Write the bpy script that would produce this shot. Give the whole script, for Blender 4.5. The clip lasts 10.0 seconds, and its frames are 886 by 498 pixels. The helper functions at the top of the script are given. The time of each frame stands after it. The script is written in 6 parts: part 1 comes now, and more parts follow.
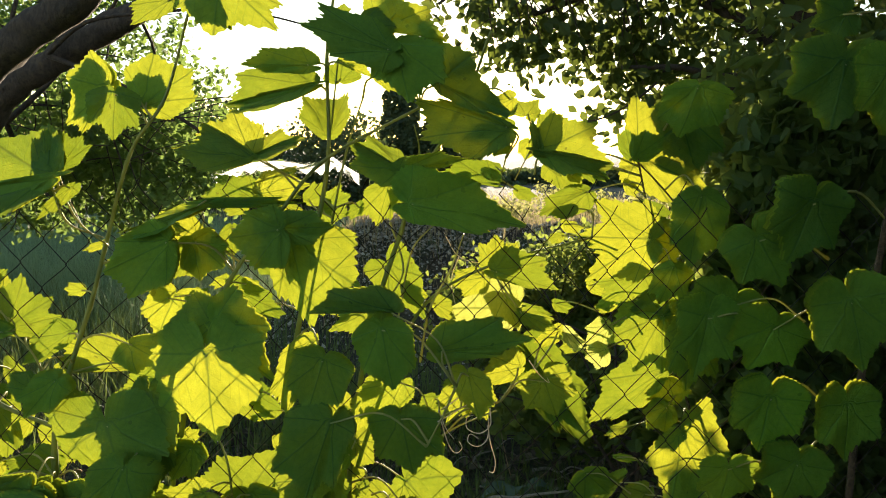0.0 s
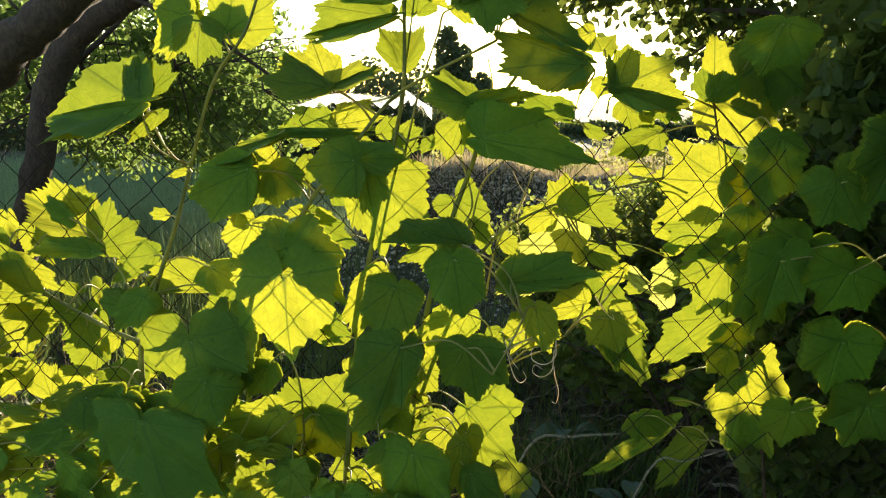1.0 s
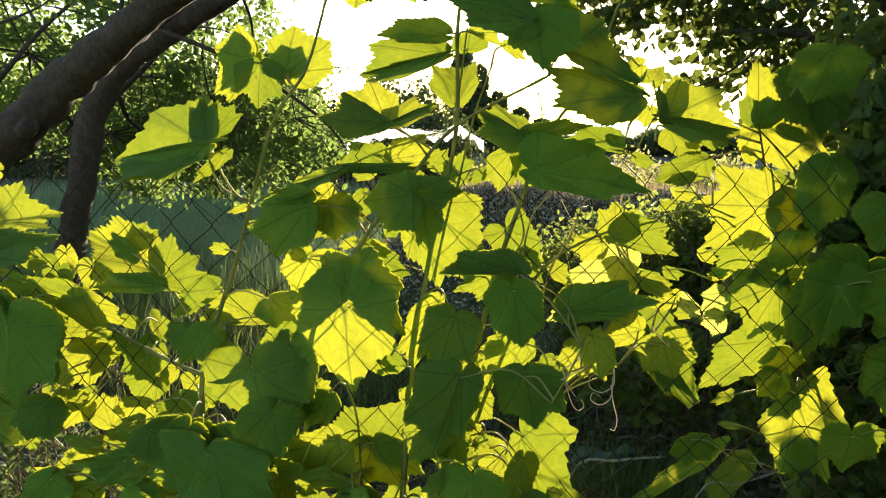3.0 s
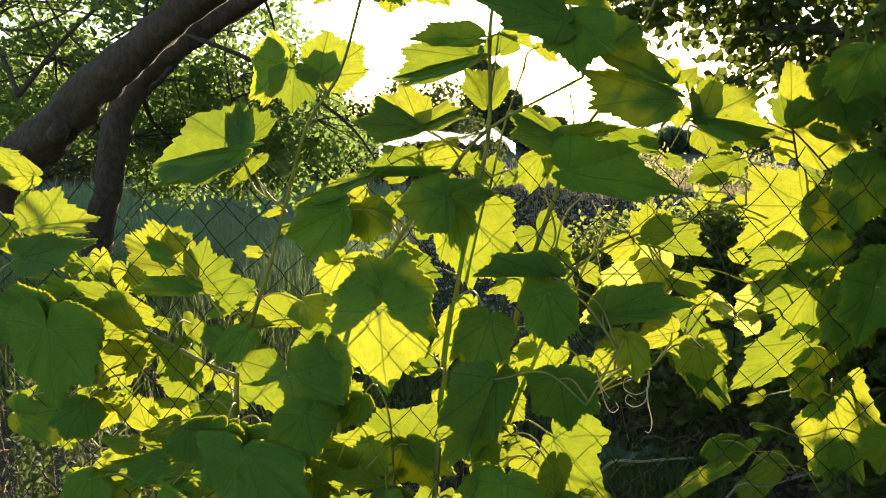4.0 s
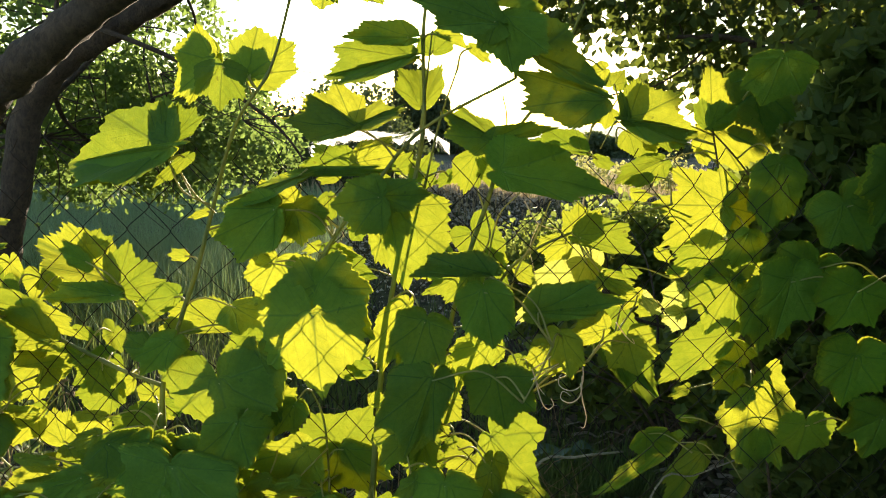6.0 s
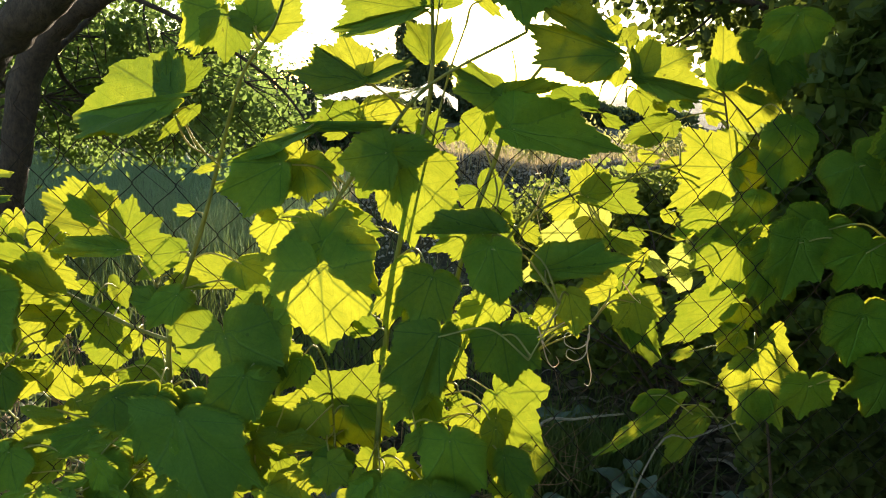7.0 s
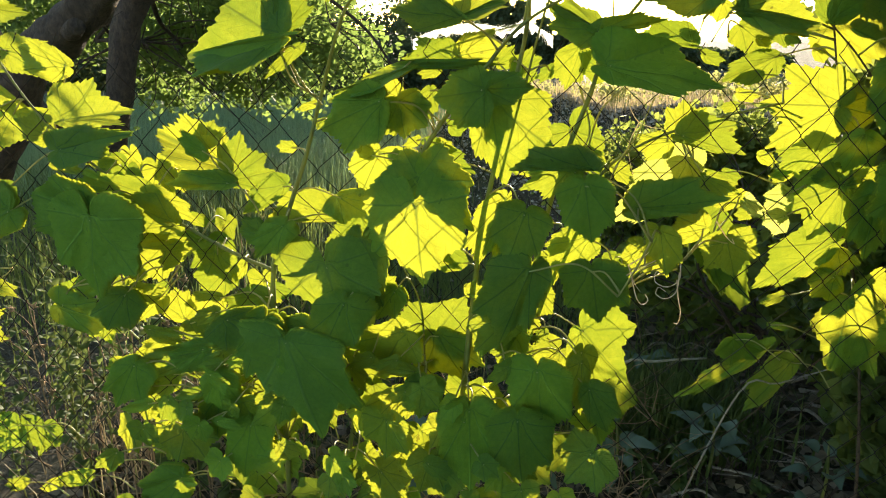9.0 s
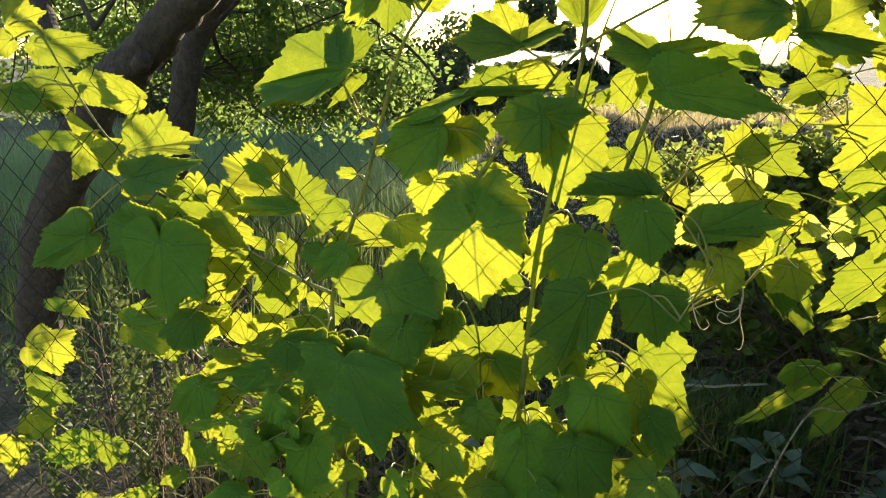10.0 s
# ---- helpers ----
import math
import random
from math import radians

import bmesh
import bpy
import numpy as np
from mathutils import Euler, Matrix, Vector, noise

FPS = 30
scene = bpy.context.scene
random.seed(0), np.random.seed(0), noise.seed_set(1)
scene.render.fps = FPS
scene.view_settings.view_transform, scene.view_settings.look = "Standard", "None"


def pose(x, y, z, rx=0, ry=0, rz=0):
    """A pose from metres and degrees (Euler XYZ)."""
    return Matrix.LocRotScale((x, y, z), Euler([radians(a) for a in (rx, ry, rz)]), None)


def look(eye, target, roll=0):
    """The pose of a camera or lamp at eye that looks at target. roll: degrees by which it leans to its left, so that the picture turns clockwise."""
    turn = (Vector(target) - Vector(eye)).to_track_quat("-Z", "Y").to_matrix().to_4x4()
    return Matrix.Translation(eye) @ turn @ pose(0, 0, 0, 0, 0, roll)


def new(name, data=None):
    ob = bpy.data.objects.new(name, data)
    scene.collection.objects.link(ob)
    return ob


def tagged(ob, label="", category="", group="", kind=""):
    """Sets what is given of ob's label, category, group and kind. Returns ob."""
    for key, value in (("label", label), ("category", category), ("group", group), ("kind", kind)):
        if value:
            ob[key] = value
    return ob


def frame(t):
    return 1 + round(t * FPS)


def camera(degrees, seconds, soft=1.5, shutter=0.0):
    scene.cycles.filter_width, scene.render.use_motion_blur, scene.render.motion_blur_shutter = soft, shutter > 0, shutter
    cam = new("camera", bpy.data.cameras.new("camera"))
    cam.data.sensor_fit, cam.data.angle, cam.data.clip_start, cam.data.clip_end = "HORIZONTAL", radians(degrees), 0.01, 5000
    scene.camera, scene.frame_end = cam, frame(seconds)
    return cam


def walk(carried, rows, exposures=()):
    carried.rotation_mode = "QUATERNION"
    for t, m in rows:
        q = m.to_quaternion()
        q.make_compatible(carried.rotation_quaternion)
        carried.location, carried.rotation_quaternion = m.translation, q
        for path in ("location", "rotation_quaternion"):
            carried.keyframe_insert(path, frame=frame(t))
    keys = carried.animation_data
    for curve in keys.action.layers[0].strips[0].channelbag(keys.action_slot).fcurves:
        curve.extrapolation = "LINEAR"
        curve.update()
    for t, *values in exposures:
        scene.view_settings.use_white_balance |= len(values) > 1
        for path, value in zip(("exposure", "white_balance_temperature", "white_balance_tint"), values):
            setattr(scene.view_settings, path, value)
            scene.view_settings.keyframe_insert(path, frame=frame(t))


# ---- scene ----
cam = camera(66.1, 10.0, soft=1.0)
PATH = [
    (0, (0.088, -0.03, 1.403), (-0.016, 1.948, 1.122), 1.0),
    (0.5, (0.071, -0.041, 1.38), (-0.087, 1.926, 1.054), 2.3),
    (1, (0.052, -0.058, 1.373), (-0.184, 1.883, 0.952), 2.1),
    (1.5, (0.037, -0.062, 1.377), (-0.223, 1.873, 0.945), 2.2),
    (2, (0.019, -0.073, 1.38), (-0.237, 1.863, 0.949), 1.8),
    (2.5, (0.001, -0.083, 1.394), (-0.264, 1.863, 1.015), 1.5),
    (3.8, (-0.034, -0.09, 1.4), (-0.365, 1.849, 1.035), 0.2),
    (4, (-0.042, -0.094, 1.404), (-0.377, 1.842, 1.031), 0.3),
    (4.5, (-0.049, -0.094, 1.399), (-0.376, 1.84, 1.007), 0.3),
    (5, (-0.053, -0.095, 1.397), (-0.342, 1.841, 0.986), 0.8),
    (5.5, (-0.053, -0.091, 1.399), (-0.259, 1.862, 1.02), 0.5),
    (5.7, (-0.052, -0.09, 1.4), (-0.226, 1.869, 1.039), 0.5),
    (6.8, (-0.065, -0.085, 1.379), (-0.127, 1.878, 1.002), 1.8),
    (7, (-0.066, -0.088, 1.375), (-0.192, 1.857, 0.926), 1.4),
    (7.5, (-0.069, -0.106, 1.369), (-0.255, 1.807, 0.815), 1.6),
    (8, (-0.074, -0.104, 1.358), (-0.291, 1.771, 0.697), 2.1),
    (8.5, (-0.083, -0.111, 1.36), (-0.29, 1.777, 0.734), 1.9),
    (9, (-0.096, -0.129, 1.366), (-0.425, 1.749, 0.76), 0.8),
    (9.5, (-0.105, -0.145, 1.374), (-0.495, 1.728, 0.792), -0.0),
    (10, (-0.115, -0.145, 1.376), (-0.578, 1.722, 0.828), -0.4),
]
walk(cam, [(t, look(eye, target, roll)) for t, eye, target, roll in PATH], [(0, 2.03, 6400, 10), (1.5, 2.25, 6400, 10), (4.5, 2.19, 6400, 10), (7, 2.19, 6400, 10), (8.5, 2.43, 6400, 10), (9, 2.45, 6400, 10), (10, 2.37, 6400, 10)])

# ---- light: a low sun behind the vine, clear evening sky ----
SUN_ELEVATION, SUN_AZIMUTH = 6.6, 1.2
world = bpy.data.worlds.new("sky")
scene.world = world
world.use_nodes = True
sky = world.node_tree.nodes.new("ShaderNodeTexSky")
sky.sky_type = "NISHITA"
sky.sun_disc = False
sky.sun_elevation, sky.sun_rotation = radians(SUN_ELEVATION), radians(SUN_AZIMUTH)
sky.dust_density = 0.3
sky.air_density = 1.0
back = world.node_tree.nodes["Background"]
back.inputs["Strength"].default_value = 0.108
world.node_tree.links.new(sky.outputs["Color"], back.inputs["Color"])

sun = new("sun", bpy.data.lights.new("sun", "SUN"))
sun.data.energy, sun.data.angle, sun.data.color = 4.0, radians(0.6), (1.0, 0.83, 0.60)
az, el = radians(SUN_AZIMUTH), radians(SUN_ELEVATION)
SUN_WAY = Vector((math.sin(az) * math.cos(el), math.cos(az) * math.cos(el), math.sin(el)))
sun.matrix_world = look(SUN_WAY * 60, (0, 0, 0))


# ---- materials ----
class Nodes:
    """A small wrapper that keeps the node materials short."""

    def __init__(self, name):
        self.mat = bpy.data.materials.new(name)
        self.mat.use_nodes = True
        self.tree = self.mat.node_tree
        self.bsdf = self.tree.nodes["Principled BSDF"]
        self.out = self.tree.nodes["Material Output"]

    def add(self, kind, ins=None, **props):
        n = self.tree.nodes.new("ShaderNode" + kind)
        for key, value in props.items():
            setattr(n, key, value)
        for key, value in (ins or {}).items():
            self.put(n.inputs[key], value)
        return n

    def put(self, socket, value):
        if isinstance(value, bpy.types.NodeSocket):
            self.tree.links.new(value, socket)
        else:
            socket.default_value = value

    def math(self, op, a, b=0.0, c=0.0):
        n = self.add("Math", operation=op)
        for s, v in zip(n.inputs, (a, b, c)):
            self.put(s, v)
        return n.outputs[0]

    def noise(self, scale, detail=4.0, vector=None, rough=0.55):
        n = self.add("TexNoise", {"Scale": scale, "Detail": detail, "Roughness": rough})
        n.inputs["Vector"].default_value = (0, 0, 0)
        self.put(n.inputs["Vector"], vector if vector else self.add("TexCoord").outputs["Object"])
        return n.outputs["Fac"]

    def ramp(self, fac, stops):
        n = self.add("ValToRGB", {"Fac": fac})
        e = n.color_ramp.elements
        while len(e) < len(stops):
            e.new(0.5)
        for el_, (p, c) in zip(e, stops):
            el_.position, el_.color = p, (*c, 1)
        return n.outputs["Color"]

    def mix(self, fac, a, b, mode="MIX"):
        n = self.add("Mix", data_type="RGBA", blend_type=mode)
        self.put(n.inputs["Factor"], fac)
        self.put(n.inputs["A"], a if isinstance(a, bpy.types.NodeSocket) else (*a, 1))
        self.put(n.inputs["B"], b if isinstance(b, bpy.types.NodeSocket) else (*b, 1))
        return n.outputs["Result"]

    def bump(self, height, strength, distance=0.002):
        n = self.add("Bump", {"Height": height, "Strength": strength, "Distance": distance})
        self.put(self.bsdf.inputs["Normal"], n.outputs["Normal"])
        return n.outputs["Normal"]

    def base(self, color, roughness, metallic=0.0):
        self.put(self.bsdf.inputs["Base Color"], color if isinstance(color, bpy.types.NodeSocket) else (*color, 1))
        self.put(self.bsdf.inputs["Roughness"], roughness)
        self.put(self.bsdf.inputs["Metallic"], metallic)

    def see_through(self, color, share):
        """Lets a thin surface pass light: mixes in a translucent layer."""
        t = self.add("BsdfTranslucent")
        self.put(t.inputs["Color"], color if isinstance(color, bpy.types.NodeSocket) else (*color, 1))
        m = self.add("MixShader", {"Fac": share})
        self.tree.links.new(self.bsdf.outputs[0], m.inputs[1])
        self.tree.links.new(t.outputs[0], m.inputs[2])
        self.tree.links.new(m.outputs[0], self.out.inputs["Surface"])
        return t


def vine_leaf_material(name="vine_leaf", pale=(0.33, 0.42, 0.024), ripe=(0.77, 0.765, 0.047), share=0.27):
    """A grape leaf: five main veins from the base, ribs between them, uneven green."""
    n = Nodes(name)
    uv = n.add("UVMap", uv_map="leaf").outputs[0]
    sep = n.add("SeparateXYZ", {0: uv})
    u, v = sep.outputs[0], sep.outputs[1]  # angle from the midrib (in half turns), distance from the base
    au = n.math("ABSOLUTE", u)
    veins, ribs = None, None
    nearest = None
    for a in (0.0, 0.26, 0.53):
        d = n.math("ABSOLUTE", n.math("SUBTRACT", au, a))
        across = n.math("MULTIPLY", n.math("MULTIPLY", d, v), 3.14)
        one = n.math("SUBTRACT", 1.0, n.math("DIVIDE", across, 0.024))
        one = n.math("MAXIMUM", one, 0.0)
        veins = one if veins is None else n.math("MAXIMUM", veins, one)
        nearest = across if nearest is None else n.math("MINIMUM", nearest, across)
    stripe = n.math("FRACT", n.math("DIVIDE", n.math("SUBTRACT", v, nearest), 0.135))
    ribs = n.math("SUBTRACT", 1.0, n.math("DIVIDE", n.math("ABSOLUTE", n.math("SUBTRACT", stripe, 0.5)), 0.07))
    ribs = n.math("MULTIPLY", n.math("MAXIMUM", ribs, 0.0), 0.45)
    fine = n.add("TexVoronoi", {"Scale": 320.0}, feature="DISTANCE_TO_EDGE")
    n.put(fine.inputs["Vector"], n.add("TexCoord").outputs["Object"])
    net = n.math("MULTIPLY", n.math("LESS_THAN", fine.outputs["Distance"], 0.06), 0.22)
    vein = n.math("MINIMUM", n.math("MAXIMUM", n.math("MAXIMUM", veins, ribs), net), 1.0)
    big = n.noise(14.0, 3.0)
    small = n.noise(160.0, 4.0)
    tone = n.add("ObjectInfo").outputs["Random"]
    green = n.ramp(n.math("ADD", n.math("MULTIPLY", big, 0.6), n.math("MULTIPLY", small, 0.35)),
                   [(0.25, (0.052, 0.135, 0.016)), (0.75, (0.098, 0.208, 0.024))])
    green = n.mix(n.math("MULTIPLY", vein, 0.30), green, (0.11, 0.19, 0.05))
    age = n.math("FRACT", n.math("MULTIPLY", tone, 7.3))
    green = n.mix(1.0, green, n.ramp(age, [(0.1, (0.64, 0.70, 0.8)), (0.9, (1.28, 1.25, 1.0))]), "MULTIPLY")
    n.base(green, n.math("ADD", 0.55, n.math("MULTIPLY", small, 0.2)))
    n.bsdf.inputs["Specular IOR Level"].default_value = 0.2
    pucker = n.noise(75.0, 3.0)
    normal = n.bump(n.math("ADD", n.math("MULTIPLY", pucker, 2.2), n.math("SUBTRACT", n.math("MULTIPLY", small, 0.4), vein)), 0.6, 0.002)
    thin = n.ramp(n.math("ADD", n.math("MULTIPLY", big, 0.55), n.math("MULTIPLY", tone, 0.45)),
                  [(0.28, pale), (0.72, ripe)])
    thin = n.mix(n.math("MULTIPLY", vein, 0.85), thin, (0.17, 0.20, 0.02))
    spots = n.math("GREATER_THAN", n.noise(38.0, 2.0), 0.73)
    thin = n.mix(n.math("MULTIPLY", spots, 0.7), thin, (0.16, 0.10, 0.02))
    thin = n.mix(1.0, thin, n.ramp(n.math("ADD", n.math("MULTIPLY", small, 0.5), n.math("MULTIPLY", pucker, 0.5)), [(0.3, (0.72, 0.74, 0.7)), (0.7, (1.0, 1.0, 1.0))]), "MULTIPLY")
    n.put(n.see_through(thin, share).inputs["Normal"], normal)
    return n.mat


def leafage_material(name, dark, light, thin, share=0.45):
    n = Nodes(name)
    rnd = n.add("NewGeometry").outputs["Random Per Island"]
    col = n.ramp(rnd, [(0.1, dark), (0.9, light)])
    col = n.mix(n.math("MULTIPLY", n.noise(60.0, 3.0), 0.4), col, dark)
    n.base(col, 0.68)
    n.bsdf.inputs["Specular IOR Level"].default_value = 0.3
    n.see_through(n.mix(n.math("MULTIPLY", rnd, 0.5), thin, light), share)
    return n.mat


def bark_material(name, a, b, scale=9.0):
    n = Nodes(name)
    tc = n.add("TexCoord").outputs["Object"]
    mp = n.add("Mapping", {"Vector": tc, "Scale": (1.0, 1.0, 0.75)}).outputs[0]
    ridge = n.noise(scale * 4, 6.0, mp, 0.7)
    patch = n.noise(scale * 0.6, 3.0, tc)
    col = n.mix(patch, n.ramp(ridge, [(0.35, a), (0.7, b)]), n.ramp(ridge, [(0.3, a), (0.8, (b[0] * 1.1, b[1] * 0.95, b[2] * 0.8))]))
    furrow = n.noise(scale * 9, 4.0, n.add("Mapping", {"Vector": tc, "Scale": (1.0, 1.0, 0.5)}).outputs[0], 0.6)
    col = n.mix(n.ramp(furrow, [(0.36, (0.6, 0.6, 0.6)), (0.50, (0, 0, 0))]), col, (a[0] * 0.5, a[1] * 0.5, a[2] * 0.5))
    n.base(col, 0.9)
    n.bump(n.math("ADD", ridge, n.math("MULTIPLY", furrow, 0.8)), 0.8, 0.015)
    return n.mat


def stem_material(name, a, b, thin):
    n = Nodes(name)
    col = n.ramp(n.noise(45.0, 4.0), [(0.3, a), (0.75, b)])
    n.base(col, 0.55)
    n.bump(n.noise(220.0, 3.0), 0.3, 0.001)
    n.see_through(thin, 0.3)
    return n.mat


def wire_material():
    n = Nodes("rusty_wire")
    rust = n.noise(70.0, 5.0)
    n.base(n.ramp(rust, [(0.42, (0.032, 0.031, 0.03)), (0.62, (0.05, 0.032, 0.022))]), 1.0, 0.0)
    n.bsdf.inputs["Specular IOR Level"].default_value = 0.0
    n.bump(n.noise(400.0), 0.4, 0.0006)
    return n.mat


def ground_material():
    n = Nodes("soil_and_litter")
    big, mid, small = n.noise(0.35, 4.0), n.noise(3.0, 5.0), n.noise(55.0, 6.0, None, 0.7)
    soil = n.ramp(small, [(0.3, (0.014, 0.011, 0.008)), (0.5, (0.042, 0.034, 0.025)), (0.75, (0.16, 0.13, 0.095))])
    grass = n.ramp(small, [(0.3, (0.025, 0.045, 0.015)), (0.7, (0.10, 0.125, 0.045))])
    dry = n.ramp(small, [(0.3, (0.05, 0.04, 0.025)), (0.7, (0.17, 0.135, 0.08))])
    col = n.mix(n.ramp(mid, [(0.42, (0, 0, 0)), (0.6, (1, 1, 1))]), soil, grass)
    col = n.mix(n.ramp(big, [(0.45, (0, 0, 0)), (0.62, (1, 1, 1))]), col, dry)
    clod = n.noise(14.0, 5.0, None, 0.65)
    col = n.mix(1.0, col, n.ramp(clod, [(0.35, (0.35, 0.34, 0.33)), (0.62, (1.0, 1.0, 1.0))]), "MULTIPLY")
    n.base(col, 0.95)
    n.bump(n.math("ADD", clod, n.math("MULTIPLY", small, 0.35)), 1.0, 0.06)
    return n.mat


def road_material():
    n = Nodes("worn_asphalt")
    g = n.noise(40.0, 5.0)
    n.base(n.ramp(g, [(0.3, (0.05, 0.05, 0.055)), (0.7, (0.10, 0.10, 0.105))]), 0.75)
    n.bump(g, 0.3, 0.01)
    return n.mat


VINE_LEAF = vine_leaf_material()
# Whiter, thinner leaf: young ones, and some painted brighter where strong sun shines through.
PALE_LEAF = vine_leaf_material("pale_vine_leaf", (0.68, 0.70, 0.10), (0.84, 0.84, 0.20), 0.33)
CANE = stem_material("vine_cane", (0.10, 0.13, 0.035), (0.22, 0.24, 0.07), (0.35, 0.36, 0.05))
OLD_CANE = bark_material("old_vine_bark", (0.05, 0.035, 0.025), (0.17, 0.12, 0.08), 30.0)
PETIOLE = stem_material("petiole_skin", (0.22, 0.24, 0.07), (0.36, 0.33, 0.12), (0.55, 0.50, 0.12))
TENDRIL = stem_material("tendril_skin", (0.58, 0.44, 0.32), (0.78, 0.64, 0.48), (0.9, 0.76, 0.55))
STICK = bark_material("weathered_stick", (0.24, 0.22, 0.19), (0.56, 0.53, 0.48), 30.0)
DEAD = bark_material("dead_stalk", (0.22, 0.15, 0.085), (0.50, 0.36, 0.22), 60.0)
WIRE = wire_material()
BARK = bark_material("tree_bark", (0.028, 0.020, 0.016), (0.085, 0.060, 0.046))
SOIL = ground_material()
ROAD = road_material()
FINE_LEAF = leafage_material("fine_tree_leaves", (0.030, 0.060, 0.018), (0.09, 0.14, 0.04), (0.30, 0.42, 0.09), 0.46)
HEDGE_LEAF = leafage_material("hedge_leaves", (0.036, 0.064, 0.02), (0.10, 0.15, 0.04), (0.40, 0.46, 0.08), 0.42)
TREE_LEAF = leafage_material("tree_leaves", (0.022, 0.042, 0.014), (0.06, 0.088, 0.024), (0.20, 0.25, 0.035), 0.3)
SHRUB_LEAF = leafage_material("shrub_leaves", (0.12, 0.13, 0.05), (0.32, 0.31, 0.13), (0.52, 0.50, 0.15), 0.45)
CLOD = leafage_material("earth_clods", (0.20, 0.18, 0.155), (0.55, 0.51, 0.45), (0.1, 0.1, 0.1), 0.0)
FAR_LEAF = leafage_material("far_leaves", (0.028, 0.045, 0.025), (0.055, 0.08, 0.035), (0.16, 0.20, 0.05), 0.3)
WEED_LEAF = leafage_material("weed_leaves", (0.11, 0.17, 0.085), (0.24, 0.33, 0.17), (0.2, 0.27, 0.10), 0.3)
WEB = leafage_material("cobweb_silk", (0.7, 0.7, 0.68), (0.85, 0.85, 0.82), (0.9, 0.88, 0.82), 0.6)
def web_material():
    n = Nodes("cobweb_sheet")
    n.base((0.8, 0.8, 0.78), 0.8)
    t = n.add("BsdfTranslucent", {"Color": (0.97, 0.95, 0.91, 1)})
    clear = n.add("BsdfTransparent")
    tc = n.add("TexCoord").outputs["Object"]
    mp = n.add("Mapping", {"Vector": tc, "Scale": (0.35, 1.0, 1.0)}).outputs[0]
    holes = n.ramp(n.noise(260.0, 5.0, mp, 0.7), [(0.22, (0, 0, 0)), (0.42, (0.97, 0.97, 0.97))])
    m = n.add("MixShader", {"Fac": holes})
    n.tree.links.new(clear.outputs[0], m.inputs[1])
    n.tree.links.new(t.outputs[0], m.inputs[2])
    n.tree.links.new(m.outputs[0], n.out.inputs["Surface"])
    return n.mat


WEB_SHEET = web_material()
LITTER = leafage_material("leaf_litter", (0.03, 0.022, 0.014), (0.26, 0.21, 0.15), (0.2, 0.15, 0.08), 0.15)
BROAD = leafage_material("broad_weed_leaf", (0.07, 0.11, 0.08), (0.13, 0.18, 0.14), (0.16, 0.22, 0.05), 0.2)
GRASS = leafage_material("grass_blades", (0.03, 0.06, 0.018), (0.08, 0.12, 0.035), (0.26, 0.32, 0.08), 0.4)
DRY_GRASS = leafage_material("dry_grass", (0.20, 0.15, 0.085), (0.38, 0.31, 0.19), (0.5, 0.40, 0.22), 0.35)


# ---- builders ----
def link(name, bm, material, parent=None, label="", smooth=True):
    me = bpy.data.meshes.new(name)
    bm.to_mesh(me)
    bm.free()
    return link_mesh(name, me, material, parent, label, smooth)


def link_mesh(name, me, material, parent=None, label="", smooth=True):
    if material and not me.materials:
        me.materials.append(material)
    if smooth:
        me.polygons.foreach_set("use_smooth", [True] * len(me.polygons))
    ob = new(name, me)
    if parent:
        ob.parent = parent
    return tagged(ob, label)


def thing(name, at, label, category, group="", kind=""):
    ob = new(name)
    ob.location = at
    ob.empty_display_size = 0.05
    return tagged(ob, label, category, group, kind)


def spline(points, steps):
    """Catmull-Rom through the points, as a list of vectors."""
    p = [Vector(q) for q in points]
    p = [p[0] * 2 - p[1], *p, p[-1] * 2 - p[-2]]
    out = []
    for i in range(1, len(p) - 2):
        for k in range(steps):
            t = k / steps
            a, b, c, d = p[i - 1:i + 3]
            out.append(0.5 * (2 * b + (c - a) * t + (2 * a - 5 * b + 4 * c - d) * t * t + (3 * b - a - 3 * c + d) * t ** 3))
    out.append(p[-2].copy())
    return out


def tube(bm, path, radii, sides=8, bumps=0.0, seed=0, cap=True):
    """A tapering tube along a path; bumps makes it knobbly."""
    n = len(path)
    rings, side = [], None
    for i, c in enumerate(path):
        d = (path[min(i + 1, n - 1)] - path[max(i - 1, 0)]).normalized()
        if side is None:
            side = d.orthogonal().normalized()
        side = (side - d * side.dot(d))
        side = side.normalized() if side.length > 1e-6 else d.orthogonal().normalized()
        up = d.cross(side)
        r = radii(i / max(n - 1, 1)) if callable(radii) else radii
        ring = []
        for k in range(sides):
            a = 2 * math.pi * k / sides
            f = 1.0
            if bumps:
                f += bumps * noise.noise(Vector((math.cos(a) * 1.3 + seed, math.sin(a) * 1.3, i * 0.35)))
            ring.append(bm.verts.new(c + (side * math.cos(a) + up * math.sin(a)) * r * f))
        rings.append(ring)
    for a, b in zip(rings, rings[1:]):
        for k in range(sides):
            bm.faces.new((a[k], a[(k + 1) % sides], b[(k + 1) % sides], b[k]))
    if cap:
        bm.faces.new(rings[0][::-1])
        bm.faces.new(rings[-1])
    return bm


def mesh_of(name, verts, faces):
    me = bpy.data.meshes.new(name)
    me.from_pydata(verts, [], faces)
    return me


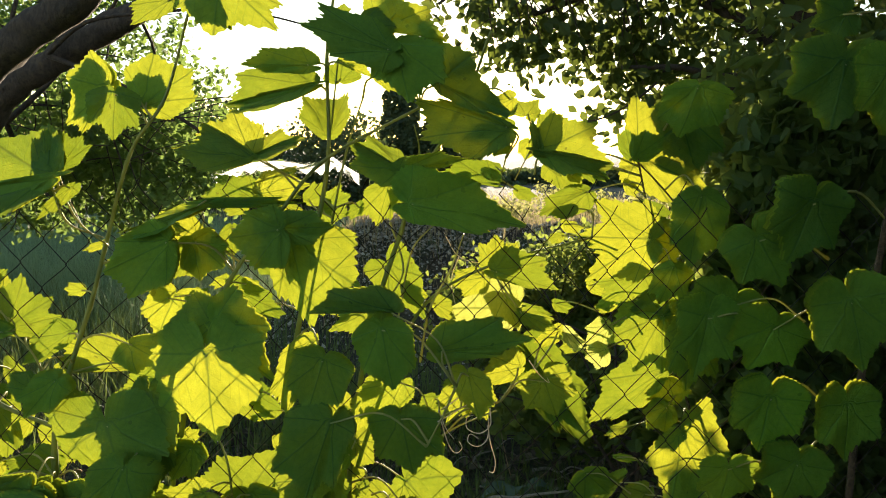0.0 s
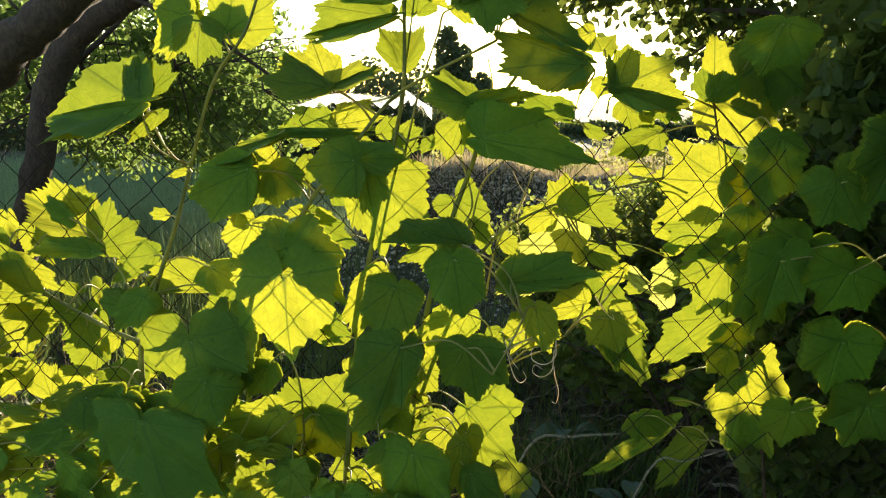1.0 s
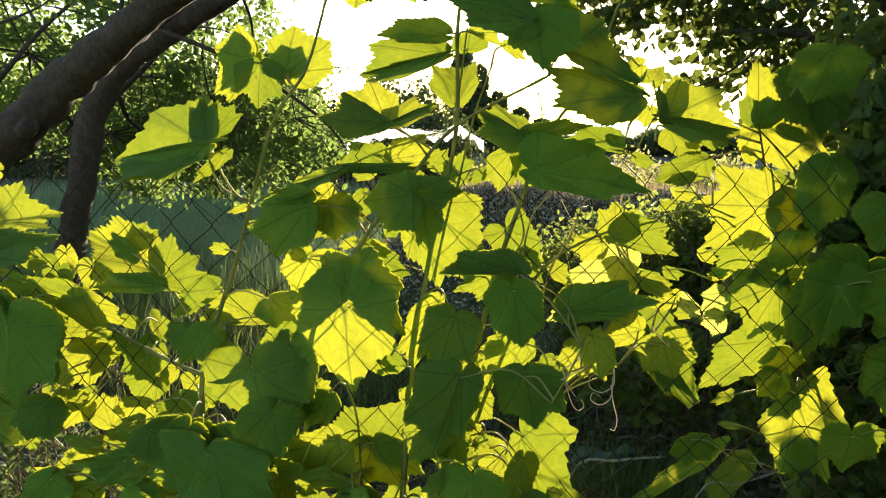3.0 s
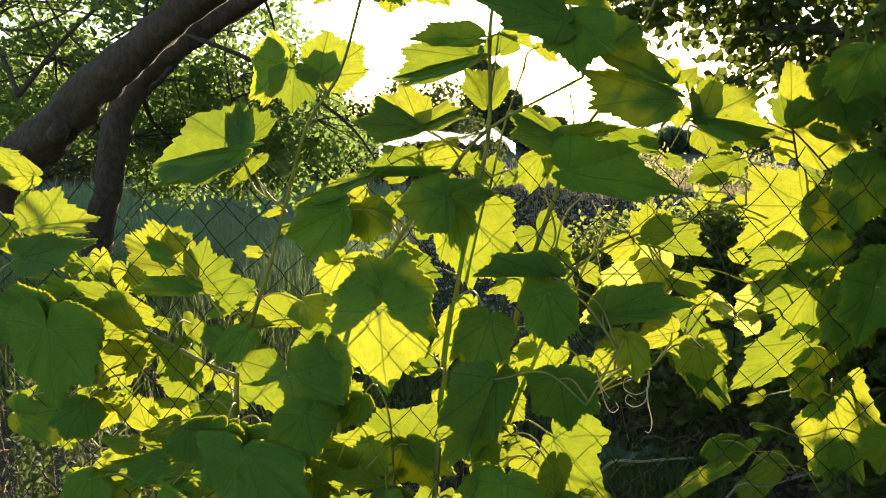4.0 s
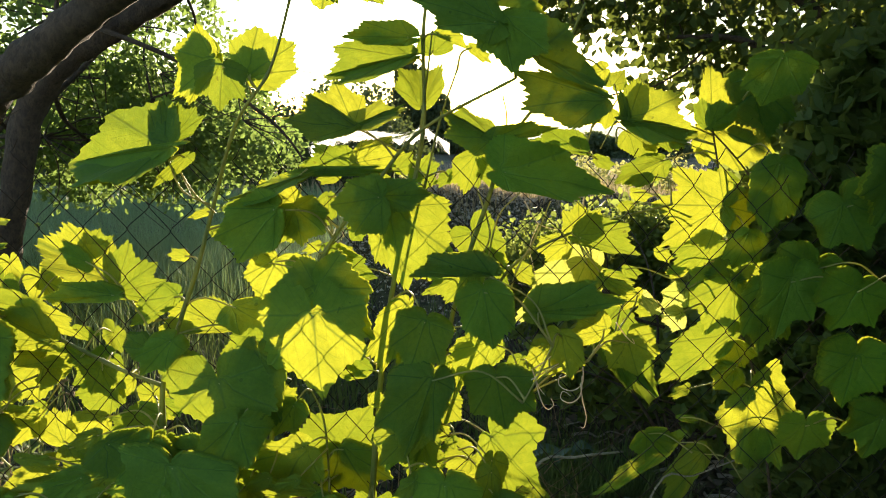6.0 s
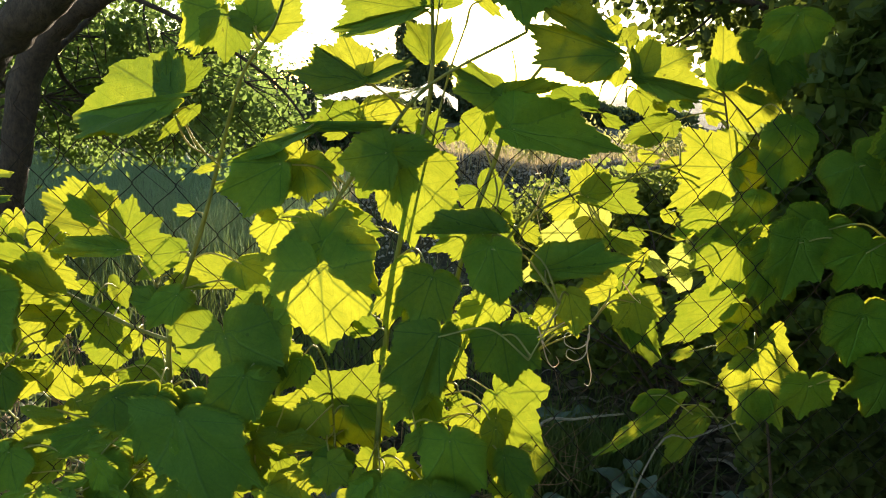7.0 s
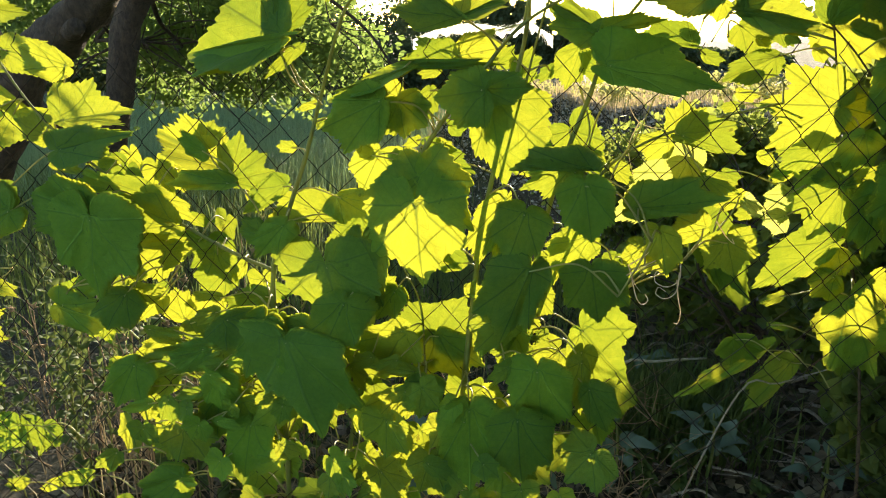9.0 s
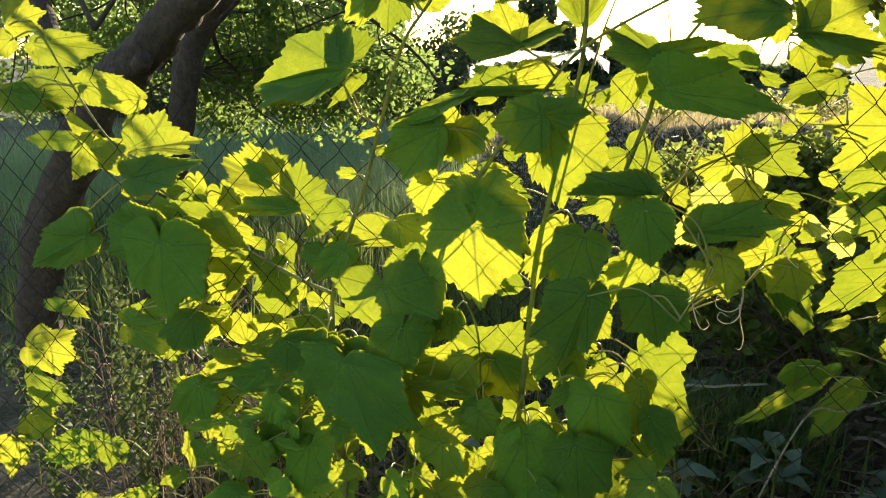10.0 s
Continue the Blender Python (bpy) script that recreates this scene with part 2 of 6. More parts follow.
# ---- ground ----
def height(x, y):
    h = 0.05 * noise.noise(Vector((x * 0.6, y * 0.6, 3.1))) + 0.02 * noise.noise(Vector((x * 3.1, y * 3.1, 0.4)))
    if 2.5 < y < 9:
        t = min(1.0, max(0.0, (x + 1.7) / 0.9))
        h += (0.88 + 0.12 * noise.noise(Vector((x * 1.1, 0, 7)))) * t * t * (3 - 2 * t) * math.exp(-((y - 5.6) / 0.8) ** 2)
        h += 0.05 * noise.noise(Vector((x * 5, y * 5, 2))) * math.exp(-((y - 5.6) / 0.8) ** 2)
    if y > 8:
        h -= 0.2 * min(1.0, (y - 8) / 12)
    return h


def build_ground():
    xs = [-2500, -400, -90, -40, -20, -12] + [-8 + 0.16 * i for i in range(101)] + [12, 20, 40, 90, 400, 2500]
    ys = [-2500, -300, -60, -20, -8, -4, -2] + [-1 + 0.16 * i for i in range(70)] + [11, 13, 16, 20, 26, 34, 50, 90, 300, 2500]
    verts = [(x, y, height(x, y) if abs(x) < 60 and abs(y) < 60 else -0.2) for y in ys for x in xs]
    w = len(xs)
    faces = [(j * w + i, j * w + i + 1, (j + 1) * w + i + 1, (j + 1) * w + i) for j in range(len(ys) - 1) for i in range(w - 1)]
    ob = link_mesh("ground", mesh_of("ground", verts, faces), SOIL)
    tagged(ob, "dark soil with leaf litter and patchy grass", "ground", kind="structure")


build_ground()


# ---- chain-link fence ----
FENCE_Y, FENCE_SLOPE, PITCH, RISE, FENCE_TOP = 1.16, 0.07, 0.040, 0.090, 1.27


def slack(x, z):
    """How far the old mesh is pulled out of shape at a place."""
    v = Vector((x * 3.3, 0.7, z * 3.3))
    return Vector((noise.noise(v) * 0.012, noise.noise(v * 0.7 + Vector((9, 0, 0))) * 0.03, noise.noise(v + Vector((0, 5, 0))) * 0.012))


def build_fence():
    fence = thing("chain_link_fence", (0, FENCE_Y, 0), "rusty galvanised chain-link fence overgrown by a vine", "fence")
    fence.rotation_euler = (0, 0, math.atan(FENCE_SLOPE))
    rows = int(FENCE_TOP / (RISE / 2))
    for i in range(-58, 42):
        lift = RISE / 2 if i % 2 else 0
        path = []
        for k in range(rows + 1):
            x, z = (i + k % 2) * PITCH, k * RISE / 2 + 0.03 + lift
            s = -1 if k % 2 == 0 else 1
            d = slack(x, z)
            for q in ((-s * 0.0045, 0.0016 * s, -0.007), (s * 0.0011, 0.0, 0), (-s * 0.0045, -0.0016 * s, 0.007)):
                path.append(Vector((x, 0, z)) + Vector(q) + d)
        path.append(path[-1] + Vector((0.008, 0, 0.016)))
        bm = bmesh.new()
        tube(bm, path, 0.0009, 5)
        link("wire", bm, WIRE, fence)
    return fence


build_fence()

# ---- the vine ----
vine = thing("grape_vine", (-0.3, 1.2, 0.0), "backlit green grape vine climbing through a wire fence", "vine")
STEM_POINTS = []


def cane(points, r0, r1, material=None, label=""):
    path = spline(points, 8)
    STEM_POINTS.extend(path)
    bm = bmesh.new()
    n = len(path)
    tube(bm, path, lambda t: (r0 + (r1 - r0) * t) * (1.0 + 0.35 * max(0.0, math.cos(t * n * 2 * math.pi / 8)) ** 12), 8, 0.12, r0 * 900)
    ob = link("cane", bm, material or CANE, vine, label)
    ob.matrix_parent_inverse = vine.matrix_basis.inverted()
    return ob


cane([(-0.70, 1.16, 0.02), (-0.657, 1.10, 0.45), (-0.657, 1.08, 0.851), (-0.626, 1.08, 0.992), (-0.573, 1.08, 1.139), (-0.54, 1.08, 1.246), (-0.492, 1.08, 1.393), (-0.429, 1.08, 1.485), (-0.385, 1.08, 1.62)], 0.006, 0.002)
cane([(-0.60, 1.15, 0.02), (-0.50, 1.13, 0.6), (-0.406, 1.1, 1.021), (-0.339, 1.1, 1.176), (-0.246, 1.1, 1.301), (-0.167, 1.1, 1.39), (-0.013, 1.1, 1.475)], 0.006, 0.002)
cane([(-0.30, 1.16, 0.02), (-0.28, 1.15, 0.5), (-0.259, 1.13, 0.79), (-0.238, 1.13, 1.022), (-0.203, 1.13, 1.217), (-0.172, 1.13, 1.39), (-0.173, 1.13, 1.56), (-0.15, 1.1, 1.68)], 0.007, 0.0022)
cane([(-0.18, 1.22, 0.02), (-0.17, 1.21, 0.5), (-0.153, 1.2, 0.74), (-0.134, 1.2, 0.936), (-0.10, 1.2, 1.111), (-0.052, 1.2, 1.265), (-0.03, 1.2, 1.349), (0.05, 1.17, 1.47), (0.1, 1.12, 1.6)], 0.007, 0.0022)
cane([(-0.134, 1.2, 0.80), (-0.101, 1.22, 0.908), (-0.05, 1.22, 1.052), (0.017, 1.22, 1.145), (0.143, 1.22, 1.209), (0.30, 1.25, 1.25)], 0.004, 0.0018)
cane([(0.70, 1.46, 0.02), (0.66, 1.46, 0.4), (0.58, 1.45, 0.8), (0.50, 1.43, 1.0), (0.46, 1.42, 1.15), (0.44, 1.40, 1.27), (0.40, 1.38, 1.42)], 0.004, 0.0018, OLD_CANE, "thin brown woody vine stem")
cane([(-0.663, 1.1, 0.90), (-0.77, 1.1, 0.942), (-0.966, 1.1, 1.05), (-1.148, 1.1, 1.2), (-1.3, 1.1, 1.45)], 0.004, 0.002)
cane([(0.78, 1.2, 0.02), (0.76, 1.15, 0.6), (0.72, 1.08, 1.1), (0.70, 1.0, 1.5), (0.70, 0.95, 1.8)], 0.007, 0.004, OLD_CANE, "old brown woody vine stem")

for stem in ([(0.011, 1.1, 0.933), (0.04, 1.1, 0.953), (0.093, 1.1, 0.978)], [(0.029, 1.12, 0.899), (0.067, 1.12, 0.94), (0.111, 1.12, 0.959)],
             [(0.058, 1.0, 1.039), (0.038, 1.0, 0.989), (0.013, 1.0, 0.937)], [(-0.579, 1.0, 1.339), (-0.557, 1.0, 1.284), (-0.535, 1.06, 1.253)],
             [(-0.583, 1.02, 1.345), (-0.55, 1.02, 1.282), (-0.532, 1.07, 1.238)], [(-0.074, 1.2, 1.275), (-0.049, 1.2, 1.19), (-0.074, 1.2, 1.134)]):
    cane(stem, 0.0019, 0.0014, PETIOLE, "pale pinkish leaf stalk")

# side shoots and bare stalks
cane([(-0.114, 1.140, 1.492), (-0.145, 1.150, 1.400), (-0.175, 1.160, 1.266), (-0.210, 1.170, 1.102)], 0.0014, 0.0026, CANE)
cane([(-0.160, 1.160, 1.560), (-0.169, 1.160, 1.479), (-0.181, 1.170, 1.386)], 0.0013, 0.002, CANE)
cane([(-0.032, 1.200, 1.451), (-0.023, 1.210, 1.400), (-0.032, 1.220, 1.306)], 0.001, 0.0018, CANE)
cane([(0.005, 1.200, 1.272), (-0.035, 1.210, 1.221), (-0.057, 1.220, 1.108), (-0.082, 1.230, 1.001)], 0.0012, 0.0024, PETIOLE)
cane([(0.061, 1.180, 1.259), (0.037, 1.190, 1.189), (0.001, 1.190, 1.117), (-0.016, 1.200, 1.013)], 0.0012, 0.0022, PETIOLE)
cane([(0.132, 1.100, 0.979), (0.075, 1.100, 0.964), (0.037, 1.110, 0.927)], 0.0014, 0.002, PETIOLE)
cane([(0.126, 1.120, 0.955), (0.063, 1.120, 0.925), (0.020, 1.140, 0.889)], 0.0014, 0.002, PETIOLE)
cane([(0.403, 1.400, 1.397), (0.455, 1.400, 1.347), (0.511, 1.420, 1.290)], 0.0014, 0.002, OLD_CANE)
cane([(-0.408, 1.160, 1.293), (-0.352, 1.160, 1.326), (-0.281, 1.180, 1.357), (-0.185, 1.180, 1.383)], 0.0012, 0.002, CANE)
cane([(0.150, 1.200, 1.356), (0.172, 1.200, 1.401), (0.193, 1.200, 1.431)], 0.001, 0.0015, PETIOLE)
cane([(0.122, 1.200, 1.346), (0.133, 1.200, 1.396)], 0.001, 0.0012, PETIOLE)
cane([(-0.714, 1.080, 1.078), (-0.686, 1.080, 1.046), (-0.669, 1.080, 1.013)], 0.0014, 0.002, PETIOLE)
cane([(-0.397, 1.120, 0.924), (-0.358, 1.120, 0.834), (-0.348, 1.120, 0.665)], 0.0016, 0.0024, CANE)

LEAF_RING = [(0, 1.0), (6, 0.90), (14, 0.80), (25, 0.715), (33, 0.73), (42, 0.81), (49, 0.86), (57, 0.77), (69, 0.675), (80, 0.66), (94, 0.69), (105, 0.70), (120, 0.63), (138, 0.56), (154, 0.50), (166, 0.39), (174, 0.21), (180, 0.04)]
leaf_count = 0


def leaf_radius(deg, lobed):
    for (a, ra), (b, rb) in zip(LEAF_RING, LEAF_RING[1:]):
        if deg <= b:
            t = (deg - a) / (b - a)
            r = ra + (rb - ra) * t
            smooth = 0.63 + 0.37 * max(0.0, 1 - deg / 62) ** 1.25 if deg < 150 else r
            return r * lobed + smooth * (1 - lobed)
    return 0.04


def leaf(base, tip, side, other, heel=0.4, lobes=None, paler=False, droop=None, stalk=True, shade_copies=0):
    """One grape leaf with its stalk. base: where the stalk meets the blade; tip: its point; side, other: the tips of
    its two side lobes, so that each half has its own tilt about the midrib; heel: how far the
    blade reaches back past its base. The last number adds copies of the blade behind it to shade it."""
    global leaf_count
    leaf_count += 1
    r = random.Random(leaf_count * 7 + 3)
    base, tip = Vector(base), Vector(tip)
    along = tip - base
    length = along.length
    halves = []
    for q in (Vector(side), Vector(other)):
        out = (q - base - along * 0.3) / 0.67
        face = out.cross(along).normalized()
        if face.dot(Vector((0, -0.8, 0.6))) < 0:
            face = -face
        halves.append((out, face))
    size = (length + halves[0][0].length + halves[1][0].length) / 3
    droop = r.uniform(0.02, 0.20) if droop is None else droop
    lobed, phase, wave = lobes or r.uniform(0.55, 1.1), r.uniform(0, 6.28), r.uniform(0.01, 0.045)
    teeth = r.randint(17, 22)
    count, rings = 180, (0.25, 0.55, 0.82, 1.0)
    verts, uvs = [(0.0, 0.0, 0.0)], [(0.0, 0.0)]
    tooth_rnd = [r.uniform(0.5, 1.5) for _ in range(2 * teeth + 4)]
    for f in rings:
        for k in range(count):
            th = -180 + 360 * (k + 0.5) / count
            rad = leaf_radius(abs(th), lobed)
            if f == 1.0 and abs(th) < 168:
                q = (abs(th) + (2.5 if th > 0 else 0)) / 180 * teeth
                w = q - math.floor(q)
                saw = w / 0.3 if w < 0.3 else (1 - w) / 0.7
                rad *= 1 + 0.075 * (saw - 0.6) * tooth_rnd[int(q) + (teeth + 1 if th > 0 else 0)]
            a = radians(th)
            rr = rad * f
            out, face = halves[0] if th > 0 else halves[1]
            x, y = rr * abs(math.sin(a)), rr * math.cos(a) * (heel if abs(th) > 90 else 1.0)
            z = 0.05 * x - droop * rr * rr + wave * math.sin(4 * a + phase) * rr * rr
            z += 0.04 * math.sin(rr * 38 + abs(th) * 0.09) * f * (1 - f) * 2
            z += 0.13 * noise.noise(Vector((math.copysign(x, th) * 2.2 + leaf_count * 1.37, y * 2.2, 0))) * min(1.0, 2 * rr)
            p = along * y + out * x + face * z * size * 0.8
            verts.append(tuple(p))
            uvs.append((th / 180, rr))
    faces = [(0, 1 + k, 1 + (k + 1) % count) for k in range(count) if k != count - 1]
    for j in range(len(rings) - 1):
        o, p = 1 + j * count, 1 + (j + 1) * count
        faces += [(o + k, p + k, p + k + 1, o + k + 1) for k in range(count - 1)]
    me = mesh_of("leaf", verts, faces)
    layer = me.uv_layers.new(name="leaf")
    idx = np.empty(len(me.loops), dtype=np.int32)
    me.loops.foreach_get("vertex_index", idx)
    layer.data.foreach_set("uv", np.array(uvs, dtype=np.float32)[idx].ravel())
    ob = link_mesh("leaf", me, PALE_LEAF if paler else VINE_LEAF, vine)
    m = Matrix.Translation(base)
    ob.matrix_parent_inverse = vine.matrix_basis.inverted()
    ob.matrix_basis = m
    # Copies toward the sun, added to block the light that would pass through.
    for k in range(shade_copies):
        blocker = link_mesh("leaf", me, None, vine)
        blocker.matrix_parent_inverse = vine.matrix_basis.inverted()
        blocker.matrix_basis = Matrix.Translation(SUN_WAY * (0.006 + 0.005 * k)) @ m
    if stalk:
        near = min(STEM_POINTS, key=lambda p: (p - base).length + 0.4 * max(0.0, p.z - base.z))
        reach = near - base
        if reach.length > 0.16:
            reach = reach.normalized() * min(0.11, reach.length)
            reach.z -= 0.02
        way = along.normalized()
        end = base + reach
        mid = base + reach * 0.5 + Vector((0, 0, 0.1 * reach.length)) - way * 0.12 * reach.length
        bm = bmesh.new()
        tube(bm, [q - base for q in spline([base + way * 0.004, mid, end], 6)], lambda t: 0.0014 + 0.0006 * t + 0.0006 * (t > 0.92), 6)
        link("petiole", bm, PETIOLE, ob)
    return ob


def plain_leaf(base, tip, side, stalk=True, shade_copies=0):
    """A leaf of which one lobe is given; the other half mirrors it."""
    base, tip, side = Vector(base), Vector(tip), Vector(side)
    along = tip - base
    out = side - base - along * 0.3
    out -= along * (out.dot(along) / along.length_squared)
    out = out.normalized() * min(max(out.length, 0.38 * along.length), 0.72 * along.length)
    mid = base + along * 0.3
    return leaf(base, tip, mid + out, mid - out + Vector((0, -0.25 * out.length, 0)), heel=0.8, lobes=1.1, stalk=stalk, shade_copies=shade_copies)


# the leaves of the vine: base, tip and the two side lobes; those with stalk=False are added to shade the leaf in front
leaf((-0.532, 1.090, 1.499), (-0.608, 1.090, 1.439), (-0.585, 1.090, 1.539), (-0.561, 1.090, 1.435))
leaf((-0.538, 1.120, 1.510), (-0.597, 1.120, 1.448), (-0.585, 1.120, 1.528), (-0.555, 1.120, 1.460), stalk=False, shade_copies=1)
leaf((-0.508, 1.070, 1.490), (-0.518, 1.070, 1.413), (-0.560, 1.070, 1.461), (-0.468, 1.070, 1.454))
leaf((-0.474, 1.100, 1.475), (-0.391, 1.100, 1.531), (-0.478, 1.100, 1.552), (-0.398, 1.100, 1.469))
leaf((-0.461, 1.130, 1.476), (-0.478, 1.130, 1.530), (-0.511, 1.130, 1.501), (-0.437, 1.130, 1.516), stalk=False, shade_copies=1)
leaf((-0.576, 0.990, 1.353), (-0.750, 0.990, 1.325), (-0.639, 1.010, 1.425), (-0.674, 0.920, 1.291))
leaf((-0.559, 0.967, 1.355), (-0.728, 0.967, 1.328), (-0.609, 0.967, 1.355), (-0.696, 0.967, 1.288), stalk=False, shade_copies=1)
leaf((-0.567, 1.010, 1.371), (-0.531, 1.010, 1.420), (-0.570, 1.010, 1.414), (-0.526, 1.010, 1.392))
leaf((-0.583, 1.000, 1.354), (-0.585, 1.000, 1.427), (-0.609, 1.000, 1.397), (-0.559, 1.000, 1.407), shade_copies=2)
leaf((-0.547, 1.000, 1.340), (-0.611, 1.000, 1.285), (-0.587, 1.000, 1.318), (-0.558, 1.000, 1.313))
leaf((-1.048, 1.040, 1.196), (-0.904, 1.040, 1.222), (-1.012, 1.060, 1.273), (-0.927, 1.010, 1.190))
leaf((-1.045, 1.020, 1.143), (-0.884, 1.000, 1.183), (-1.015, 1.020, 1.190), (-0.962, 0.980, 1.125), shade_copies=2)
leaf((-1.029, 1.050, 1.138), (-0.965, 1.050, 1.168), (-1.013, 1.050, 1.163), (-0.992, 1.050, 1.134))
leaf((-1.025, 1.050, 1.297), (-1.132, 1.050, 1.329), (-1.084, 1.050, 1.343), (-1.103, 1.050, 1.276))
leaf((-1.139, 1.100, 1.157), (-1.213, 1.100, 1.186), (-1.132, 1.100, 1.203), (-1.173, 1.100, 1.140))
leaf((-0.758, 1.120, 1.100), (-0.906, 1.120, 1.173), (-0.817, 1.130, 1.199), (-0.852, 1.090, 1.112))
leaf((-0.729, 1.070, 1.083), (-0.869, 1.070, 1.073), (-0.800, 1.070, 1.105), (-0.791, 1.070, 1.065), shade_copies=1)
leaf((-0.785, 1.090, 1.139), (-0.843, 1.090, 1.160), (-0.818, 1.090, 1.174), (-0.810, 1.090, 1.125), shade_copies=1)
leaf((-0.809, 1.130, 1.142), (-0.783, 1.130, 1.195), (-0.818, 1.130, 1.185), (-0.761, 1.130, 1.169))
leaf((-0.749, 1.110, 1.078), (-0.670, 1.110, 1.133), (-0.740, 1.110, 1.166), (-0.670, 1.110, 1.086))
leaf((-0.615, 1.130, 1.147), (-0.656, 1.130, 1.148), (-0.634, 1.130, 1.161), (-0.636, 1.130, 1.136))
leaf((-0.626, 1.100, 1.077), (-0.722, 1.100, 1.013), (-0.684, 1.100, 1.081), (-0.668, 1.100, 1.030))
leaf((-0.412, 1.030, 1.253), (-0.522, 1.030, 1.200), (-0.477, 1.030, 1.269), (-0.455, 1.030, 1.162), shade_copies=2)
leaf((-0.380, 1.070, 1.305), (-0.528, 1.070, 1.255), (-0.462, 1.090, 1.290), (-0.424, 1.010, 1.276))
leaf((-0.371, 1.052, 1.308), (-0.516, 1.052, 1.260), (-0.417, 1.052, 1.294), (-0.435, 1.052, 1.274), stalk=False, shade_copies=1)
leaf((-0.404, 1.130, 1.245), (-0.501, 1.130, 1.258), (-0.447, 1.130, 1.291), (-0.455, 1.130, 1.240))
leaf((-0.396, 1.110, 1.237), (-0.443, 1.110, 1.177), (-0.442, 1.110, 1.230), (-0.395, 1.110, 1.191))
leaf((-0.391, 1.080, 1.249), (-0.340, 1.080, 1.204), (-0.342, 1.080, 1.255), (-0.397, 1.080, 1.186), shade_copies=1)
leaf((-0.346, 1.140, 1.267), (-0.348, 1.140, 1.209), (-0.370, 1.140, 1.234), (-0.329, 1.140, 1.238))
leaf((-0.434, 1.100, 1.151), (-0.474, 1.100, 1.067), (-0.492, 1.100, 1.142), (-0.381, 1.100, 1.117))
leaf((-0.447, 1.100, 1.144), (-0.482, 1.100, 1.153), (-0.464, 1.100, 1.167), (-0.467, 1.100, 1.137))
leaf((-0.408, 1.120, 1.137), (-0.385, 1.120, 1.160), (-0.410, 1.120, 1.157), (-0.384, 1.120, 1.136))
leaf((-0.283, 1.060, 1.391), (-0.363, 1.060, 1.444), (-0.297, 1.080, 1.460), (-0.373, 1.010, 1.386))
leaf((-0.278, 1.047, 1.393), (-0.356, 1.047, 1.444), (-0.300, 1.047, 1.413), (-0.380, 1.047, 1.386), stalk=False, shade_copies=1)
leaf((-0.278, 1.070, 1.393), (-0.199, 1.070, 1.429), (-0.262, 1.090, 1.433), (-0.220, 1.030, 1.403))
leaf((-0.274, 1.062, 1.394), (-0.196, 1.062, 1.430), (-0.251, 1.062, 1.408), (-0.223, 1.062, 1.404), stalk=False, shade_copies=1)
leaf((-0.195, 1.120, 1.510), (-0.347, 1.120, 1.477), (-0.302, 1.140, 1.542), (-0.280, 1.080, 1.469))
leaf((-0.192, 1.112, 1.510), (-0.343, 1.112, 1.477), (-0.242, 1.112, 1.504), (-0.284, 1.112, 1.471), stalk=False, shade_copies=1)
leaf((-0.192, 1.090, 1.539), (-0.310, 1.090, 1.540), (-0.247, 1.090, 1.569), (-0.243, 1.090, 1.525), shade_copies=1)
leaf((-0.179, 1.160, 1.427), (-0.181, 1.180, 1.496), (-0.223, 1.140, 1.486), (-0.136, 1.140, 1.491))
leaf((-0.161, 1.180, 1.523), (-0.156, 1.180, 1.564), (-0.191, 1.180, 1.541), (-0.121, 1.180, 1.544))
leaf((-0.048, 0.990, 1.550), (-0.185, 0.990, 1.588), (-0.120, 0.990, 1.609), (-0.105, 0.990, 1.531), shade_copies=2)
leaf((-0.041, 1.000, 1.560), (-0.021, 1.000, 1.475), (-0.085, 1.000, 1.532), (0.036, 1.000, 1.528), shade_copies=2)
leaf((-0.095, 1.020, 1.594), (-0.044, 1.020, 1.553), (-0.121, 1.020, 1.552), (-0.053, 1.020, 1.602), shade_copies=2)
leaf((-0.074, 1.060, 1.589), (0.032, 1.060, 1.573), (-0.019, 1.060, 1.635), (-0.058, 1.060, 1.645))
leaf((-0.147, 1.120, 1.548), (-0.094, 1.120, 1.523), (-0.113, 1.120, 1.554), (-0.130, 1.120, 1.536))
leaf((-0.092, 1.130, 1.530), (-0.053, 1.130, 1.501), (-0.065, 1.130, 1.523), (-0.078, 1.130, 1.508))
leaf((-0.146, 1.100, 1.617), (-0.164, 1.100, 1.631), (-0.165, 1.100, 1.608), (-0.132, 1.100, 1.634))
leaf((0.017, 1.070, 1.511), (0.135, 1.070, 1.466), (0.037, 1.070, 1.576), (0.065, 1.040, 1.477), shade_copies=1)
leaf((0.130, 1.050, 1.443), (-0.016, 1.050, 1.485), (0.052, 1.050, 1.479), (0.025, 1.020, 1.407), shade_copies=1)
leaf((0.134, 1.100, 1.446), (0.054, 1.100, 1.428), (0.093, 1.100, 1.456), (0.095, 1.100, 1.427))
leaf((0.130, 1.120, 1.421), (0.091, 1.120, 1.410), (0.111, 1.120, 1.438), (0.119, 1.120, 1.399), shade_copies=1)
leaf((0.138, 1.120, 1.493), (0.085, 1.120, 1.466), (0.111, 1.120, 1.497), (0.122, 1.120, 1.456))
leaf((0.192, 1.170, 1.406), (0.320, 1.170, 1.389), (0.256, 1.190, 1.467), (0.264, 1.110, 1.367))
leaf((0.187, 1.152, 1.407), (0.311, 1.152, 1.390), (0.226, 1.152, 1.408), (0.272, 1.152, 1.367), stalk=False, shade_copies=1)
leaf((0.190, 1.160, 1.406), (0.174, 1.160, 1.462), (0.170, 1.160, 1.439), (0.191, 1.160, 1.435), shade_copies=1)
